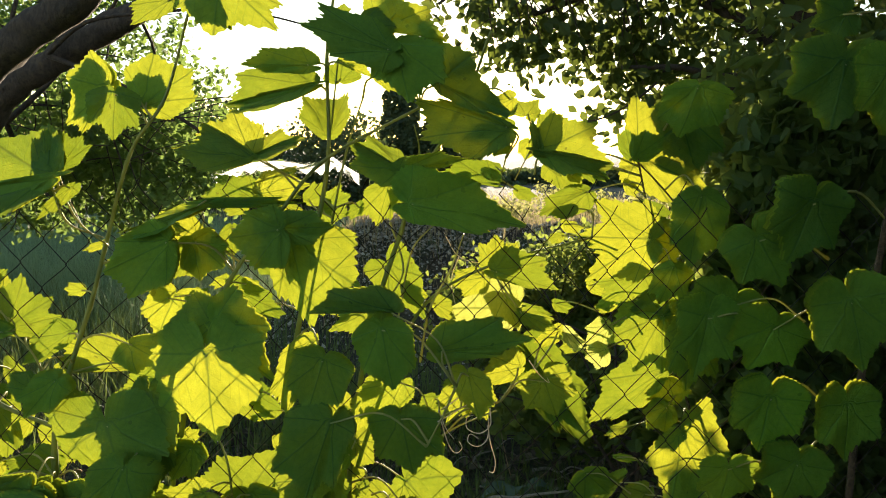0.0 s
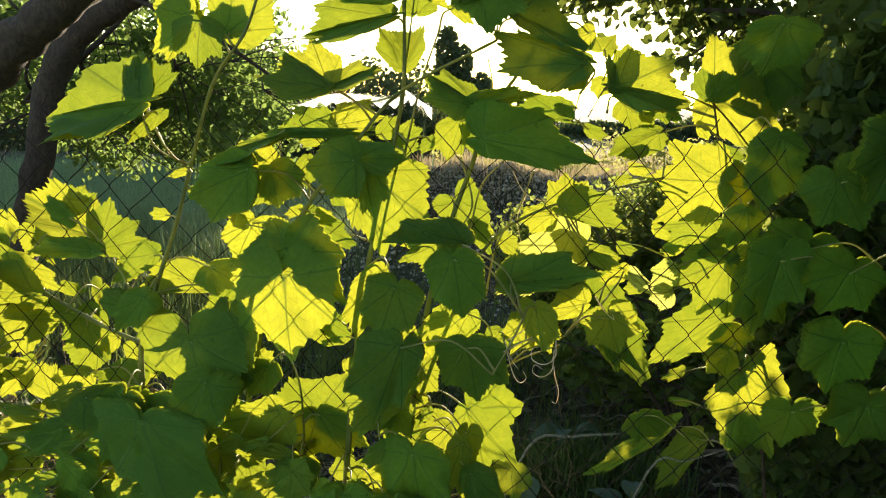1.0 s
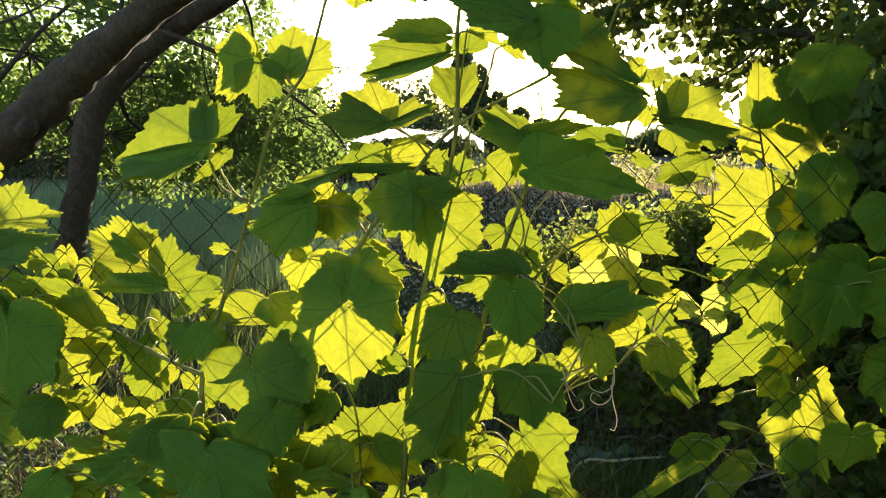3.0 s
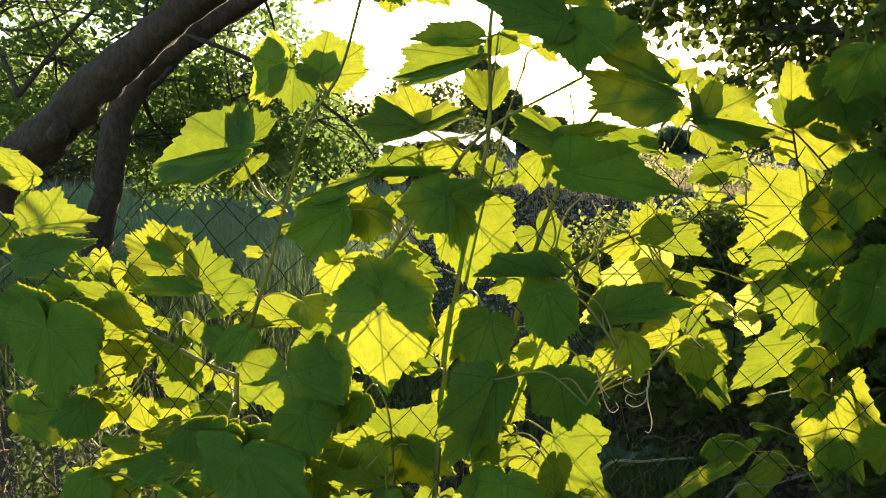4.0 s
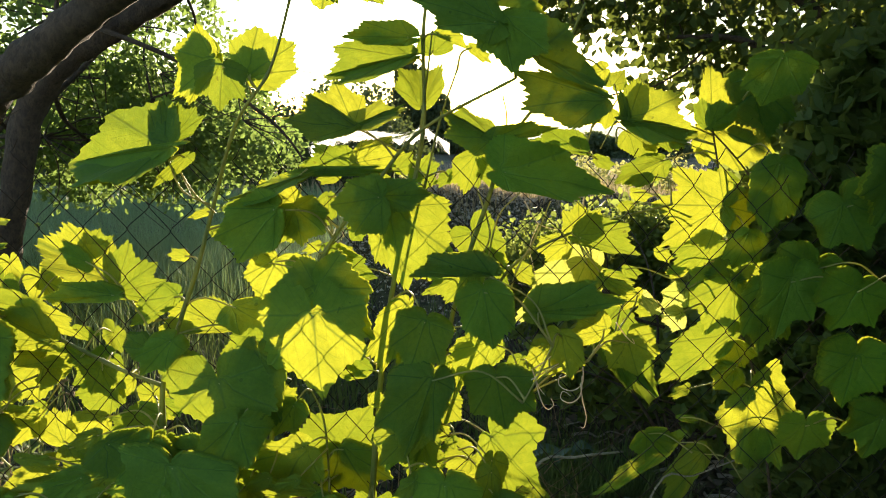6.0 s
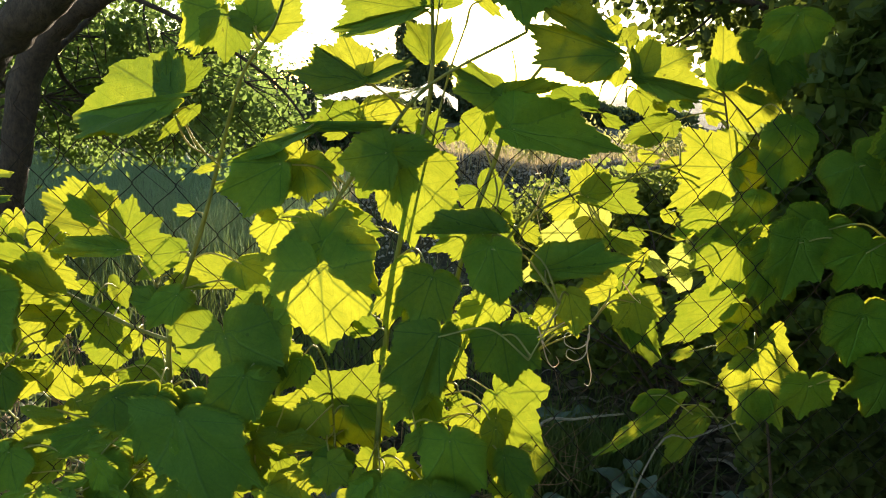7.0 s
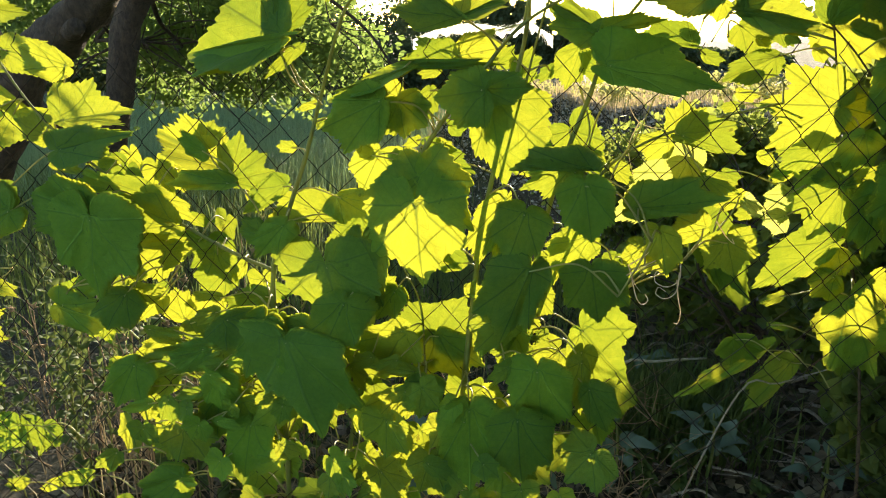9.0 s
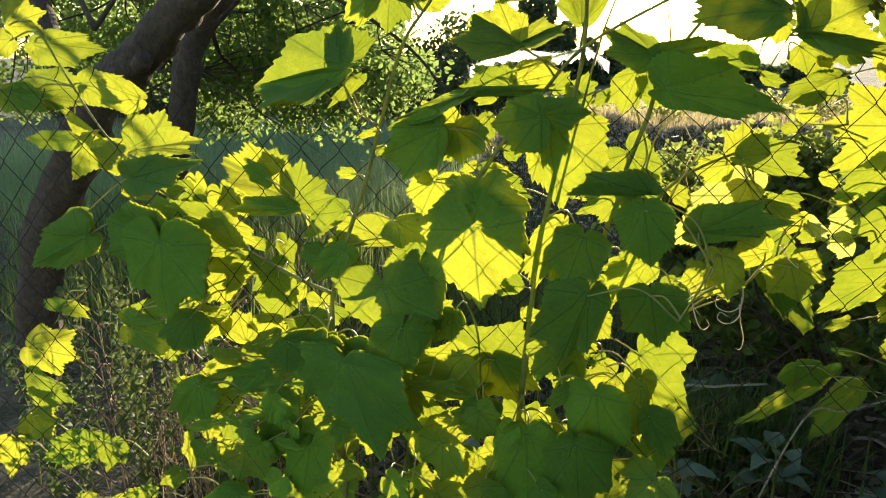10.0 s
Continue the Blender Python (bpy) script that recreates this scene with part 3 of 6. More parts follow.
leaf((0.202, 1.190, 1.411), (0.208, 1.190, 1.484), (0.182, 1.190, 1.460), (0.232, 1.190, 1.459))
leaf((0.167, 1.200, 1.470), (0.188, 1.200, 1.499), (0.141, 1.200, 1.489), (0.190, 1.200, 1.470))
leaf((0.232, 1.360, 1.386), (0.295, 1.360, 1.340), (0.281, 1.360, 1.384), (0.233, 1.360, 1.339))
leaf((0.291, 1.340, 1.387), (0.344, 1.340, 1.355), (0.324, 1.340, 1.385), (0.300, 1.340, 1.352))
leaf((0.303, 1.360, 1.329), (0.209, 1.360, 1.280), (0.234, 1.360, 1.326), (0.281, 1.360, 1.277))
leaf((0.181, 1.300, 1.428), (0.174, 1.300, 1.391), (0.157, 1.300, 1.412), (0.199, 1.300, 1.407))
leaf((0.390, 1.360, 1.397), (0.374, 1.360, 1.456), (0.356, 1.360, 1.435), (0.400, 1.360, 1.435))
leaf((-0.029, 1.120, 1.315), (0.167, 1.120, 1.282), (0.036, 1.140, 1.372), (0.047, 1.090, 1.273), shade_copies=2)
leaf((0.112, 1.160, 1.350), (0.009, 1.160, 1.363), (0.065, 1.160, 1.395), (0.078, 1.160, 1.350))
leaf((-0.053, 1.140, 1.371), (0.066, 1.140, 1.393), (-0.004, 1.140, 1.402), (0.007, 1.140, 1.373), shade_copies=1)
leaf((-0.049, 1.150, 1.373), (-0.142, 1.150, 1.424), (-0.087, 1.170, 1.424), (-0.111, 1.120, 1.363))
leaf((-0.049, 1.147, 1.374), (-0.141, 1.147, 1.425), (-0.078, 1.147, 1.393), (-0.112, 1.147, 1.364), stalk=False, shade_copies=1)
leaf((-0.300, 1.140, 1.311), (-0.401, 1.140, 1.318), (-0.347, 1.140, 1.360), (-0.342, 1.140, 1.309))
leaf((-0.294, 1.130, 1.326), (-0.206, 1.130, 1.344), (-0.251, 1.130, 1.373), (-0.242, 1.130, 1.315))
leaf((-0.385, 1.100, 1.309), (-0.205, 1.100, 1.314), (-0.297, 1.100, 1.322), (-0.291, 1.100, 1.304), shade_copies=1)
leaf((-0.076, 1.200, 1.344), (-0.100, 1.200, 1.266), (-0.130, 1.200, 1.306), (-0.065, 1.200, 1.297))
leaf((-0.030, 1.200, 1.297), (-0.081, 1.200, 1.334), (-0.040, 1.200, 1.347), (-0.067, 1.200, 1.292))
leaf((-0.199, 1.200, 1.292), (-0.146, 1.200, 1.325), (-0.178, 1.200, 1.337), (-0.164, 1.200, 1.278))
leaf((-0.232, 1.220, 1.309), (-0.200, 1.220, 1.346), (-0.228, 1.220, 1.337), (-0.199, 1.220, 1.314))
leaf((-0.274, 1.220, 1.302), (-0.237, 1.220, 1.279), (-0.248, 1.220, 1.300), (-0.265, 1.220, 1.276))
leaf((-0.237, 1.060, 1.273), (-0.327, 1.060, 1.257), (-0.278, 1.060, 1.309), (-0.263, 1.060, 1.202), shade_copies=1)
leaf((-0.240, 1.070, 1.274), (-0.152, 1.070, 1.278), (-0.199, 1.070, 1.306), (-0.204, 1.070, 1.244), shade_copies=1)
leaf((-0.229, 1.100, 1.251), (-0.201, 1.100, 1.095), (-0.268, 1.100, 1.187), (-0.111, 1.120, 1.207))
leaf((-0.223, 1.120, 1.257), (-0.212, 1.120, 1.162), (-0.240, 1.120, 1.202), (-0.188, 1.120, 1.234), stalk=False, shade_copies=1)
leaf((-0.082, 1.250, 1.185), (-0.009, 1.250, 1.081), (-0.029, 1.250, 1.198), (-0.107, 1.250, 1.139))
leaf((-0.356, 1.160, 1.153), (-0.259, 1.160, 1.106), (-0.307, 1.160, 1.160), (-0.314, 1.160, 1.108))
leaf((-0.318, 1.200, 1.192), (-0.284, 1.200, 1.188), (-0.312, 1.200, 1.204), (-0.304, 1.200, 1.170))
leaf((-0.346, 1.010, 1.075), (-0.327, 0.980, 0.933), (-0.440, 1.010, 1.017), (-0.251, 1.010, 1.045), heel=0.9)
leaf((-0.342, 1.030, 1.117), (-0.444, 1.030, 1.019), (-0.408, 1.030, 1.138), (-0.367, 1.030, 1.067), stalk=False, shade_copies=1)
leaf((-0.342, 1.030, 1.119), (-0.245, 1.030, 1.025), (-0.269, 1.030, 1.150), (-0.310, 1.030, 1.068), stalk=False, shade_copies=1)
leaf((-0.512, 1.000, 0.953), (-0.467, 0.970, 0.829), (-0.615, 1.000, 0.930), (-0.407, 1.000, 0.943), heel=0.8)
leaf((-0.447, 1.015, 1.003), (-0.460, 1.015, 0.809), (-0.492, 1.015, 0.922), (-0.398, 1.015, 0.918), stalk=False, shade_copies=1)
leaf((-0.509, 1.008, 0.952), (-0.608, 1.008, 0.925), (-0.558, 1.008, 0.944), (-0.559, 1.008, 0.933), stalk=False, shade_copies=1)
leaf((-0.574, 0.940, 0.823), (-0.498, 0.910, 0.646), (-0.642, 0.940, 0.785), (-0.447, 0.940, 0.759), heel=0.3, shade_copies=2)
leaf((-0.627, 0.970, 0.847), (-0.676, 0.970, 0.719), (-0.678, 0.970, 0.812), (-0.603, 0.970, 0.769), shade_copies=2)
leaf((-0.139, 0.990, 0.978), (-0.189, 0.990, 0.823), (-0.229, 0.990, 0.929), (-0.120, 0.990, 0.907), shade_copies=2)
leaf((-0.181, 1.050, 0.853), (-0.240, 1.050, 0.778), (-0.247, 1.050, 0.854), (-0.170, 1.050, 0.807))
leaf((-0.033, 1.040, 0.969), (-0.012, 1.040, 0.861), (-0.082, 1.040, 0.919), (0.037, 1.040, 0.932), shade_copies=2)
leaf((-0.058, 0.980, 1.135), (-0.039, 0.980, 1.034), (-0.099, 0.980, 1.082), (-0.002, 0.980, 1.093), shade_copies=2)
leaf((-0.153, 1.000, 1.075), (-0.182, 1.000, 0.976), (-0.212, 1.000, 1.052), (-0.114, 1.000, 1.022), shade_copies=2)
leaf((-0.044, 1.030, 1.147), (-0.186, 1.030, 1.139), (-0.122, 1.030, 1.186), (-0.127, 1.030, 1.155), shade_copies=2)
leaf((-0.076, 1.120, 1.140), (-0.174, 1.120, 1.087), (-0.133, 1.120, 1.138), (-0.099, 1.120, 1.084))
leaf((-0.072, 1.110, 1.132), (-0.080, 1.110, 1.074), (-0.091, 1.110, 1.110), (-0.067, 1.110, 1.101))
leaf((-0.194, 1.100, 1.076), (-0.243, 1.100, 0.940), (-0.267, 1.100, 1.007), (-0.206, 1.100, 0.998))
leaf((-0.193, 1.120, 1.035), (-0.211, 1.120, 0.935), (-0.233, 1.120, 0.989), (-0.180, 1.120, 0.982), stalk=False, shade_copies=1)
leaf((-0.039, 1.100, 1.010), (-0.114, 1.100, 0.938), (-0.106, 1.100, 1.010), (-0.045, 1.100, 0.954))
leaf((-0.319, 1.150, 0.963), (-0.268, 1.150, 0.928), (-0.285, 1.150, 0.970), (-0.308, 1.150, 0.919))
leaf((-0.353, 1.150, 0.952), (-0.280, 1.150, 0.910), (-0.325, 1.150, 0.965), (-0.336, 1.150, 0.912))
leaf((0.158, 1.240, 1.113), (0.001, 1.240, 1.000), (0.072, 1.240, 1.143), (0.094, 1.240, 1.019), paler=True)
leaf((0.030, 1.020, 1.089), (0.178, 1.020, 1.112), (0.087, 1.020, 1.142), (0.090, 1.020, 1.077), shade_copies=2)
leaf((0.124, 1.220, 1.186), (0.118, 1.220, 1.254), (0.087, 1.220, 1.221), (0.165, 1.220, 1.224))
leaf((0.119, 1.200, 1.189), (0.236, 1.200, 1.157), (0.185, 1.200, 1.227), (0.155, 1.200, 1.165))
leaf((0.100, 1.220, 1.174), (0.034, 1.220, 1.161), (0.057, 1.220, 1.190), (0.079, 1.220, 1.138))
leaf((0.139, 1.220, 1.139), (0.169, 1.220, 1.072), (0.110, 1.220, 1.113), (0.179, 1.220, 1.105), paler=True)
leaf((0.167, 1.200, 1.114), (0.240, 1.200, 1.082), (0.212, 1.200, 1.113), (0.195, 1.200, 1.082))
leaf((0.253, 1.250, 1.068), (0.303, 1.250, 1.021), (0.285, 1.250, 1.061), (0.266, 1.250, 1.037), paler=True)
leaf((0.346, 1.280, 1.073), (0.302, 1.280, 1.036), (0.309, 1.280, 1.079), (0.340, 1.280, 1.027), paler=True)
leaf((0.336, 1.250, 1.035), (0.297, 1.250, 1.016), (0.305, 1.250, 1.045), (0.330, 1.250, 0.995), paler=True)
leaf((0.433, 1.350, 1.238), (0.284, 1.350, 1.239), (0.367, 1.350, 1.313), (0.358, 1.350, 1.154), heel=0.5, lobes=1.5)
leaf((0.436, 1.360, 1.237), (0.515, 1.360, 1.219), (0.484, 1.360, 1.276), (0.471, 1.360, 1.181), shade_copies=1)
leaf((0.428, 1.370, 1.157), (0.333, 1.370, 1.082), (0.363, 1.370, 1.164), (0.414, 1.370, 1.107))
leaf((0.454, 1.310, 1.091), (0.407, 1.310, 0.971), (0.355, 1.310, 1.071), (0.477, 1.310, 1.006), lobes=1.2)
leaf((0.452, 1.310, 1.090), (0.485, 1.310, 1.159), (0.403, 1.310, 1.124), (0.495, 1.310, 1.121))
leaf((0.454, 1.310, 1.088), (0.539, 1.310, 1.109), (0.500, 1.310, 1.130), (0.498, 1.310, 1.062))
leaf((0.471, 1.310, 1.054), (0.499, 1.310, 0.986), (0.471, 1.310, 1.008), (0.515, 1.310, 1.028))
leaf((0.490, 1.250, 1.093), (0.496, 1.250, 0.954), (0.453, 1.250, 1.025), (0.557, 1.250, 1.019), shade_copies=2)
leaf((0.475, 1.360, 0.959), (0.324, 1.360, 0.839), (0.384, 1.360, 0.973), (0.418, 1.360, 0.873))
leaf((0.498, 1.400, 0.932), (0.458, 1.400, 0.879), (0.453, 1.400, 0.930), (0.537, 1.400, 0.884), shade_copies=1)
leaf((0.199, 1.340, 0.986), (0.361, 1.440, 0.763), (0.296, 1.360, 0.958), (0.216, 1.280, 0.895))
leaf((0.194, 1.322, 0.996), (0.327, 1.322, 0.818), (0.239, 1.322, 0.946), (0.222, 1.322, 0.885), stalk=False, shade_copies=1)
leaf((0.166, 1.120, 1.035), (0.093, 1.120, 1.014), (0.131, 1.120, 1.064), (0.125, 1.120, 1.001))
leaf((0.076, 1.040, 1.047), (0.096, 1.040, 0.964), (0.053, 1.040, 1.023), (0.121, 1.040, 1.008))
leaf((0.511, 1.310, 0.846), (0.590, 1.310, 0.675), (0.469, 1.310, 0.734), (0.587, 1.310, 0.859), lobes=1.2)
leaf((0.531, 1.330, 0.761), (0.529, 1.330, 0.660), (0.486, 1.330, 0.720), (0.568, 1.330, 0.720), stalk=False, shade_copies=2)
leaf((0.497, 1.380, 0.876), (0.458, 1.380, 0.823), (0.453, 1.380, 0.873), (0.508, 1.380, 0.826), shade_copies=1)
leaf((-0.035, 1.150, 0.803), (0.066, 1.150, 0.685), (0.041, 1.150, 0.850), (-0.025, 1.150, 0.698), lobes=1.2)
leaf((-0.033, 1.120, 0.770), (-0.058, 1.120, 0.641), (-0.071, 1.120, 0.710), (-0.009, 1.120, 0.716))
leaf((-0.334, 1.160, 0.763), (-0.273, 1.160, 0.849), (-0.414, 1.160, 0.809), (-0.250, 1.160, 0.742))
leaf((-0.327, 1.140, 0.769), (-0.269, 1.140, 0.666), (-0.381, 1.140, 0.692), (-0.240, 1.140, 0.731), shade_copies=1)
leaf((-0.397, 1.080, 0.733), (-0.506, 1.080, 0.773), (-0.450, 1.080, 0.807), (-0.398, 1.080, 0.766))
leaf((-0.455, 1.100, 0.839), (-0.473, 1.100, 0.883), (-0.487, 1.100, 0.849), (-0.450, 1.100, 0.868))
leaf((-0.533, 1.080, 0.727), (-0.381, 1.080, 0.694), (-0.461, 1.080, 0.742), (-0.453, 1.080, 0.689))
leaf((-0.440, 1.120, 0.875), (-0.409, 1.120, 0.898), (-0.437, 1.120, 0.898), (-0.415, 1.120, 0.876))
leaf((-0.394, 1.050, 0.895), (-0.434, 1.050, 0.830), (-0.449, 1.050, 0.880), (-0.384, 1.050, 0.851), shade_copies=2)
leaf((-0.129, 1.150, 0.874), (-0.095, 1.150, 0.830), (-0.097, 1.150, 0.888), (-0.139, 1.150, 0.826))
leaf((0.017, 1.150, 0.964), (-0.002, 1.150, 0.918), (-0.014, 1.150, 0.951), (0.039, 1.150, 0.932))
leaf((-0.947, 0.950, 1.030), (-0.960, 0.950, 0.863), (-1.034, 0.950, 0.984), (-0.853, 0.950, 0.976), heel=0.7, shade_copies=2)
leaf((-0.957, 0.960, 1.032), (-1.074, 0.960, 1.069), (-0.998, 0.960, 1.105), (-1.062, 0.960, 0.983), shade_copies=2)
leaf((-0.903, 1.080, 1.044), (-1.105, 1.080, 1.064), (-1.000, 1.080, 1.092), (-0.996, 1.080, 1.041))
leaf((-0.853, 1.070, 0.991), (-1.011, 1.070, 0.994), (-0.941, 1.070, 1.058), (-0.921, 1.070, 0.971))
leaf((-0.915, 1.090, 1.050), (-0.812, 1.090, 0.990), (-0.851, 1.090, 1.046), (-0.899, 1.090, 1.008))
leaf((-0.829, 1.120, 0.944), (-1.027, 1.120, 0.941), (-0.944, 1.120, 0.968), (-0.923, 1.120, 0.918))
leaf((-0.913, 1.130, 0.935), (-1.029, 1.130, 0.821), (-0.984, 1.130, 0.926), (-0.903, 1.130, 0.871))
leaf((-0.801, 1.170, 0.931), (-0.893, 1.170, 0.862), (-0.861, 1.170, 0.925), (-0.811, 1.170, 0.862))
leaf((-0.801, 1.170, 0.866), (-0.863, 1.170, 0.804), (-0.880, 1.170, 0.860), (-0.797, 1.170, 0.812))
leaf((-0.938, 1.130, 0.808), (-1.041, 1.130, 0.763), (-0.995, 1.130, 0.819), (-0.972, 1.130, 0.756))
leaf((-0.896, 1.140, 0.753), (-0.919, 1.140, 0.823), (-0.958, 1.140, 0.781), (-0.873, 1.140, 0.809))
leaf((-0.803, 1.140, 0.814), (-0.859, 1.140, 0.761), (-0.887, 1.140, 0.803), (-0.819, 1.140, 0.767))
leaf((-0.698, 1.140, 0.825), (-0.806, 1.140, 0.765), (-0.776, 1.140, 0.826), (-0.729, 1.140, 0.772))
leaf((-0.522, 1.120, 1.013), (-0.683, 1.120, 0.993), (-0.622, 1.120, 1.068), (-0.595, 1.120, 0.998))
leaf((-0.467, 1.120, 0.991), (-0.561, 1.120, 0.956), (-0.515, 1.120, 1.012), (-0.505, 1.120, 0.959))
leaf((-0.513, 1.090, 1.063), (-0.447, 1.090, 1.022), (-0.526, 1.090, 1.018), (-0.446, 1.090, 1.066), shade_copies=1)
leaf((-0.631, 1.000, 1.007), (-0.683, 1.000, 1.009), (-0.662, 1.000, 1.035), (-0.654, 1.000, 0.982), shade_copies=2)
leaf((-0.586, 0.990, 1.029), (-0.648, 0.990, 0.960), (-0.643, 0.990, 1.012), (-0.584, 0.990, 0.987), shade_copies=2)
leaf((-0.955, 1.100, 0.661), (-1.090, 1.100, 0.631), (-1.026, 1.100, 0.672), (-1.019, 1.100, 0.612))
leaf((-0.888, 1.090, 0.744), (-1.002, 1.090, 0.677), (-0.952, 1.090, 0.728), (-0.932, 1.090, 0.689))
leaf((-0.848, 1.080, 0.777), (-0.823, 1.080, 0.722), (-0.867, 1.080, 0.733), (-0.777, 1.080, 0.764))
leaf((-0.910, 1.100, 0.638), (-0.988, 1.100, 0.580), (-0.963, 1.100, 0.632), (-0.928, 1.100, 0.583))
leaf((-0.778, 1.100, 0.664), (-0.859, 1.100, 0.617), (-0.830, 1.100, 0.652), (-0.807, 1.100, 0.616))
leaf((-0.769, 1.100, 0.709), (-0.815, 1.100, 0.686), (-0.794, 1.100, 0.713), (-0.777, 1.100, 0.683))
leaf((-0.962, 1.040, 0.844), (-1.023, 1.040, 0.754), (-1.041, 1.040, 0.814), (-0.943, 1.040, 0.786), shade_copies=2)
leaf((-0.721, 1.000, 0.829), (-0.656, 1.000, 0.772), (-0.749, 1.000, 0.763), (-0.641, 1.000, 0.836), shade_copies=2)
leaf((-0.786, 1.020, 0.749), (-0.882, 1.020, 0.694), (-0.847, 1.020, 0.744), (-0.814, 1.020, 0.701), shade_copies=2)
leaf((-0.619, 1.000, 0.838), (-0.683, 1.000, 0.711), (-0.702, 1.000, 0.779), (-0.612, 1.000, 0.753), shade_copies=2)
leaf((-0.553, 1.000, 0.827), (-0.616, 1.000, 0.683), (-0.645, 1.000, 0.773), (-0.502, 1.000, 0.730), shade_copies=2)
leaf((-0.116, 1.000, 0.781), (-0.097, 1.000, 0.633), (-0.173, 1.000, 0.730), (-0.044, 1.000, 0.721), shade_copies=2)
leaf((-0.035, 1.060, 0.778), (-0.030, 1.060, 0.655), (-0.067, 1.060, 0.715), (-0.016, 1.060, 0.716))
leaf((-0.019, 1.040, 0.733), (0.020, 1.040, 0.644), (-0.025, 1.040, 0.677), (0.041, 1.040, 0.701), shade_copies=2)
leaf((-0.239, 1.000, 0.685), (-0.233, 1.000, 0.502), (-0.302, 1.000, 0.597), (-0.168, 1.000, 0.608), shade_copies=2)
leaf((-0.146, 0.970, 0.693), (-0.133, 0.970, 0.549), (-0.202, 0.970, 0.623), (-0.075, 0.970, 0.635), shade_copies=2)
leaf((-0.327, 1.020, 0.726), (-0.341, 1.020, 0.639), (-0.375, 1.020, 0.689), (-0.293, 1.020, 0.688), shade_copies=2)
leaf((-0.687, 1.000, 0.598), (-0.714, 1.000, 0.460), (-0.751, 1.000, 0.538), (-0.642, 1.000, 0.552), shade_copies=2)
leaf((-0.868, 1.020, 0.433), (-0.985, 1.020, 0.339), (-0.963, 1.020, 0.419), (-0.902, 1.020, 0.339), shade_copies=2)
leaf((-0.749, 1.000, 0.708), (-0.747, 1.000, 0.614), (-0.791, 1.000, 0.654), (-0.706, 1.000, 0.664), shade_copies=2)
leaf((-0.760, 1.020, 0.651), (-0.782, 1.020, 0.532), (-0.819, 1.020, 0.598), (-0.710, 1.020, 0.599), shade_copies=2)
leaf((-0.934, 1.000, 0.708), (-0.994, 1.000, 0.599), (-1.006, 1.000, 0.666), (-0.909, 1.000, 0.643), shade_copies=2)
leaf((-0.698, 1.060, 0.644), (-0.619, 1.060, 0.586), (-0.641, 1.060, 0.651), (-0.696, 1.060, 0.577))
leaf((-0.927, 1.050, 0.526), (-0.914, 1.050, 0.463), (-0.956, 1.050, 0.479), (-0.873, 1.050, 0.490))
leaf((-0.865, 1.100, 0.673), (-1.006, 1.100, 0.637), (-0.930, 1.100, 0.694), (-0.938, 1.100, 0.630))
leaf((-0.755, 1.100, 0.724), (-0.920, 1.100, 0.667), (-0.834, 1.100, 0.717), (-0.839, 1.100, 0.669))
leaf((-0.598, 1.080, 0.671), (-0.665, 1.080, 0.596), (-0.649, 1.080, 0.652), (-0.600, 1.080, 0.617))
leaf((-0.456, 1.100, 0.663), (-0.434, 1.100, 0.529), (-0.483, 1.100, 0.578), (-0.408, 1.100, 0.601))
leaf((-0.537, 1.200, 0.420), (-0.476, 1.200, 0.351), (-0.546, 1.200, 0.357), (-0.469, 1.200, 0.414))
leaf((-1.520, 1.150, 0.670), (-1.371, 1.150, 0.654), (-1.416, 1.150, 0.733), (-1.479, 1.150, 0.601))
leaf((-1.517, 1.140, 0.598), (-1.397, 1.140, 0.526), (-1.451, 1.140, 0.598), (-1.495, 1.140, 0.518))
leaf((-1.403, 1.160, 0.789), (-1.337, 1.160, 0.757), (-1.346, 1.160, 0.794), (-1.396, 1.160, 0.764))
leaf((-1.401, 1.160, 0.785), (-1.465, 1.160, 0.799), (-1.412, 1.160, 0.809), (-1.455, 1.160, 0.774))
leaf((-1.362, 1.120, 0.441), (-1.511, 1.120, 0.364), (-1.452, 1.120, 0.446), (-1.403, 1.120, 0.359))
leaf((-1.288, 1.120, 0.451), (-1.321, 1.120, 0.354), (-1.359, 1.120, 0.434), (-1.243, 1.120, 0.417))
leaf((-1.152, 1.100, 0.793), (-1.066, 1.100, 0.840), (-1.129, 1.100, 0.849), (-1.079, 1.100, 0.806))
leaf((-1.152, 1.080, 0.787), (-1.003, 1.080, 0.746), (-1.105, 1.080, 0.818), (-1.119, 1.080, 0.728), shade_copies=1)
leaf((-1.538, 1.140, 0.481), (-1.492, 1.140, 0.421), (-1.580, 1.140, 0.410), (-1.461, 1.140, 0.490), shade_copies=1)
leaf((-1.362, 1.100, 1.442), (-1.265, 1.100, 1.468), (-1.328, 1.100, 1.503), (-1.302, 1.100, 1.425))
leaf((-1.305, 1.100, 1.408), (-1.139, 1.100, 1.391), (-1.203, 1.100, 1.429), (-1.245, 1.100, 1.354))
leaf((-1.346, 1.120, 1.302), (-1.187, 1.120, 1.321), (-1.291, 1.120, 1.358), (-1.250, 1.120, 1.271))
leaf((-1.195, 1.100, 1.321), (-1.065, 1.100, 1.297), (-1.135, 1.100, 1.347), (-1.148, 1.100, 1.271))
leaf((-1.252, 1.120, 1.261), (-1.163, 1.120, 1.190), (-1.284, 1.120, 1.260), (-1.222, 1.120, 1.182))
leaf((-1.263, 1.120, 1.200), (-1.400, 1.120, 1.202), (-1.318, 1.120, 1.223), (-1.327, 1.120, 1.176))
leaf((-1.220, 1.120, 1.195), (-1.298, 1.120, 1.108), (-1.265, 1.120, 1.187), (-1.136, 1.120, 1.166))
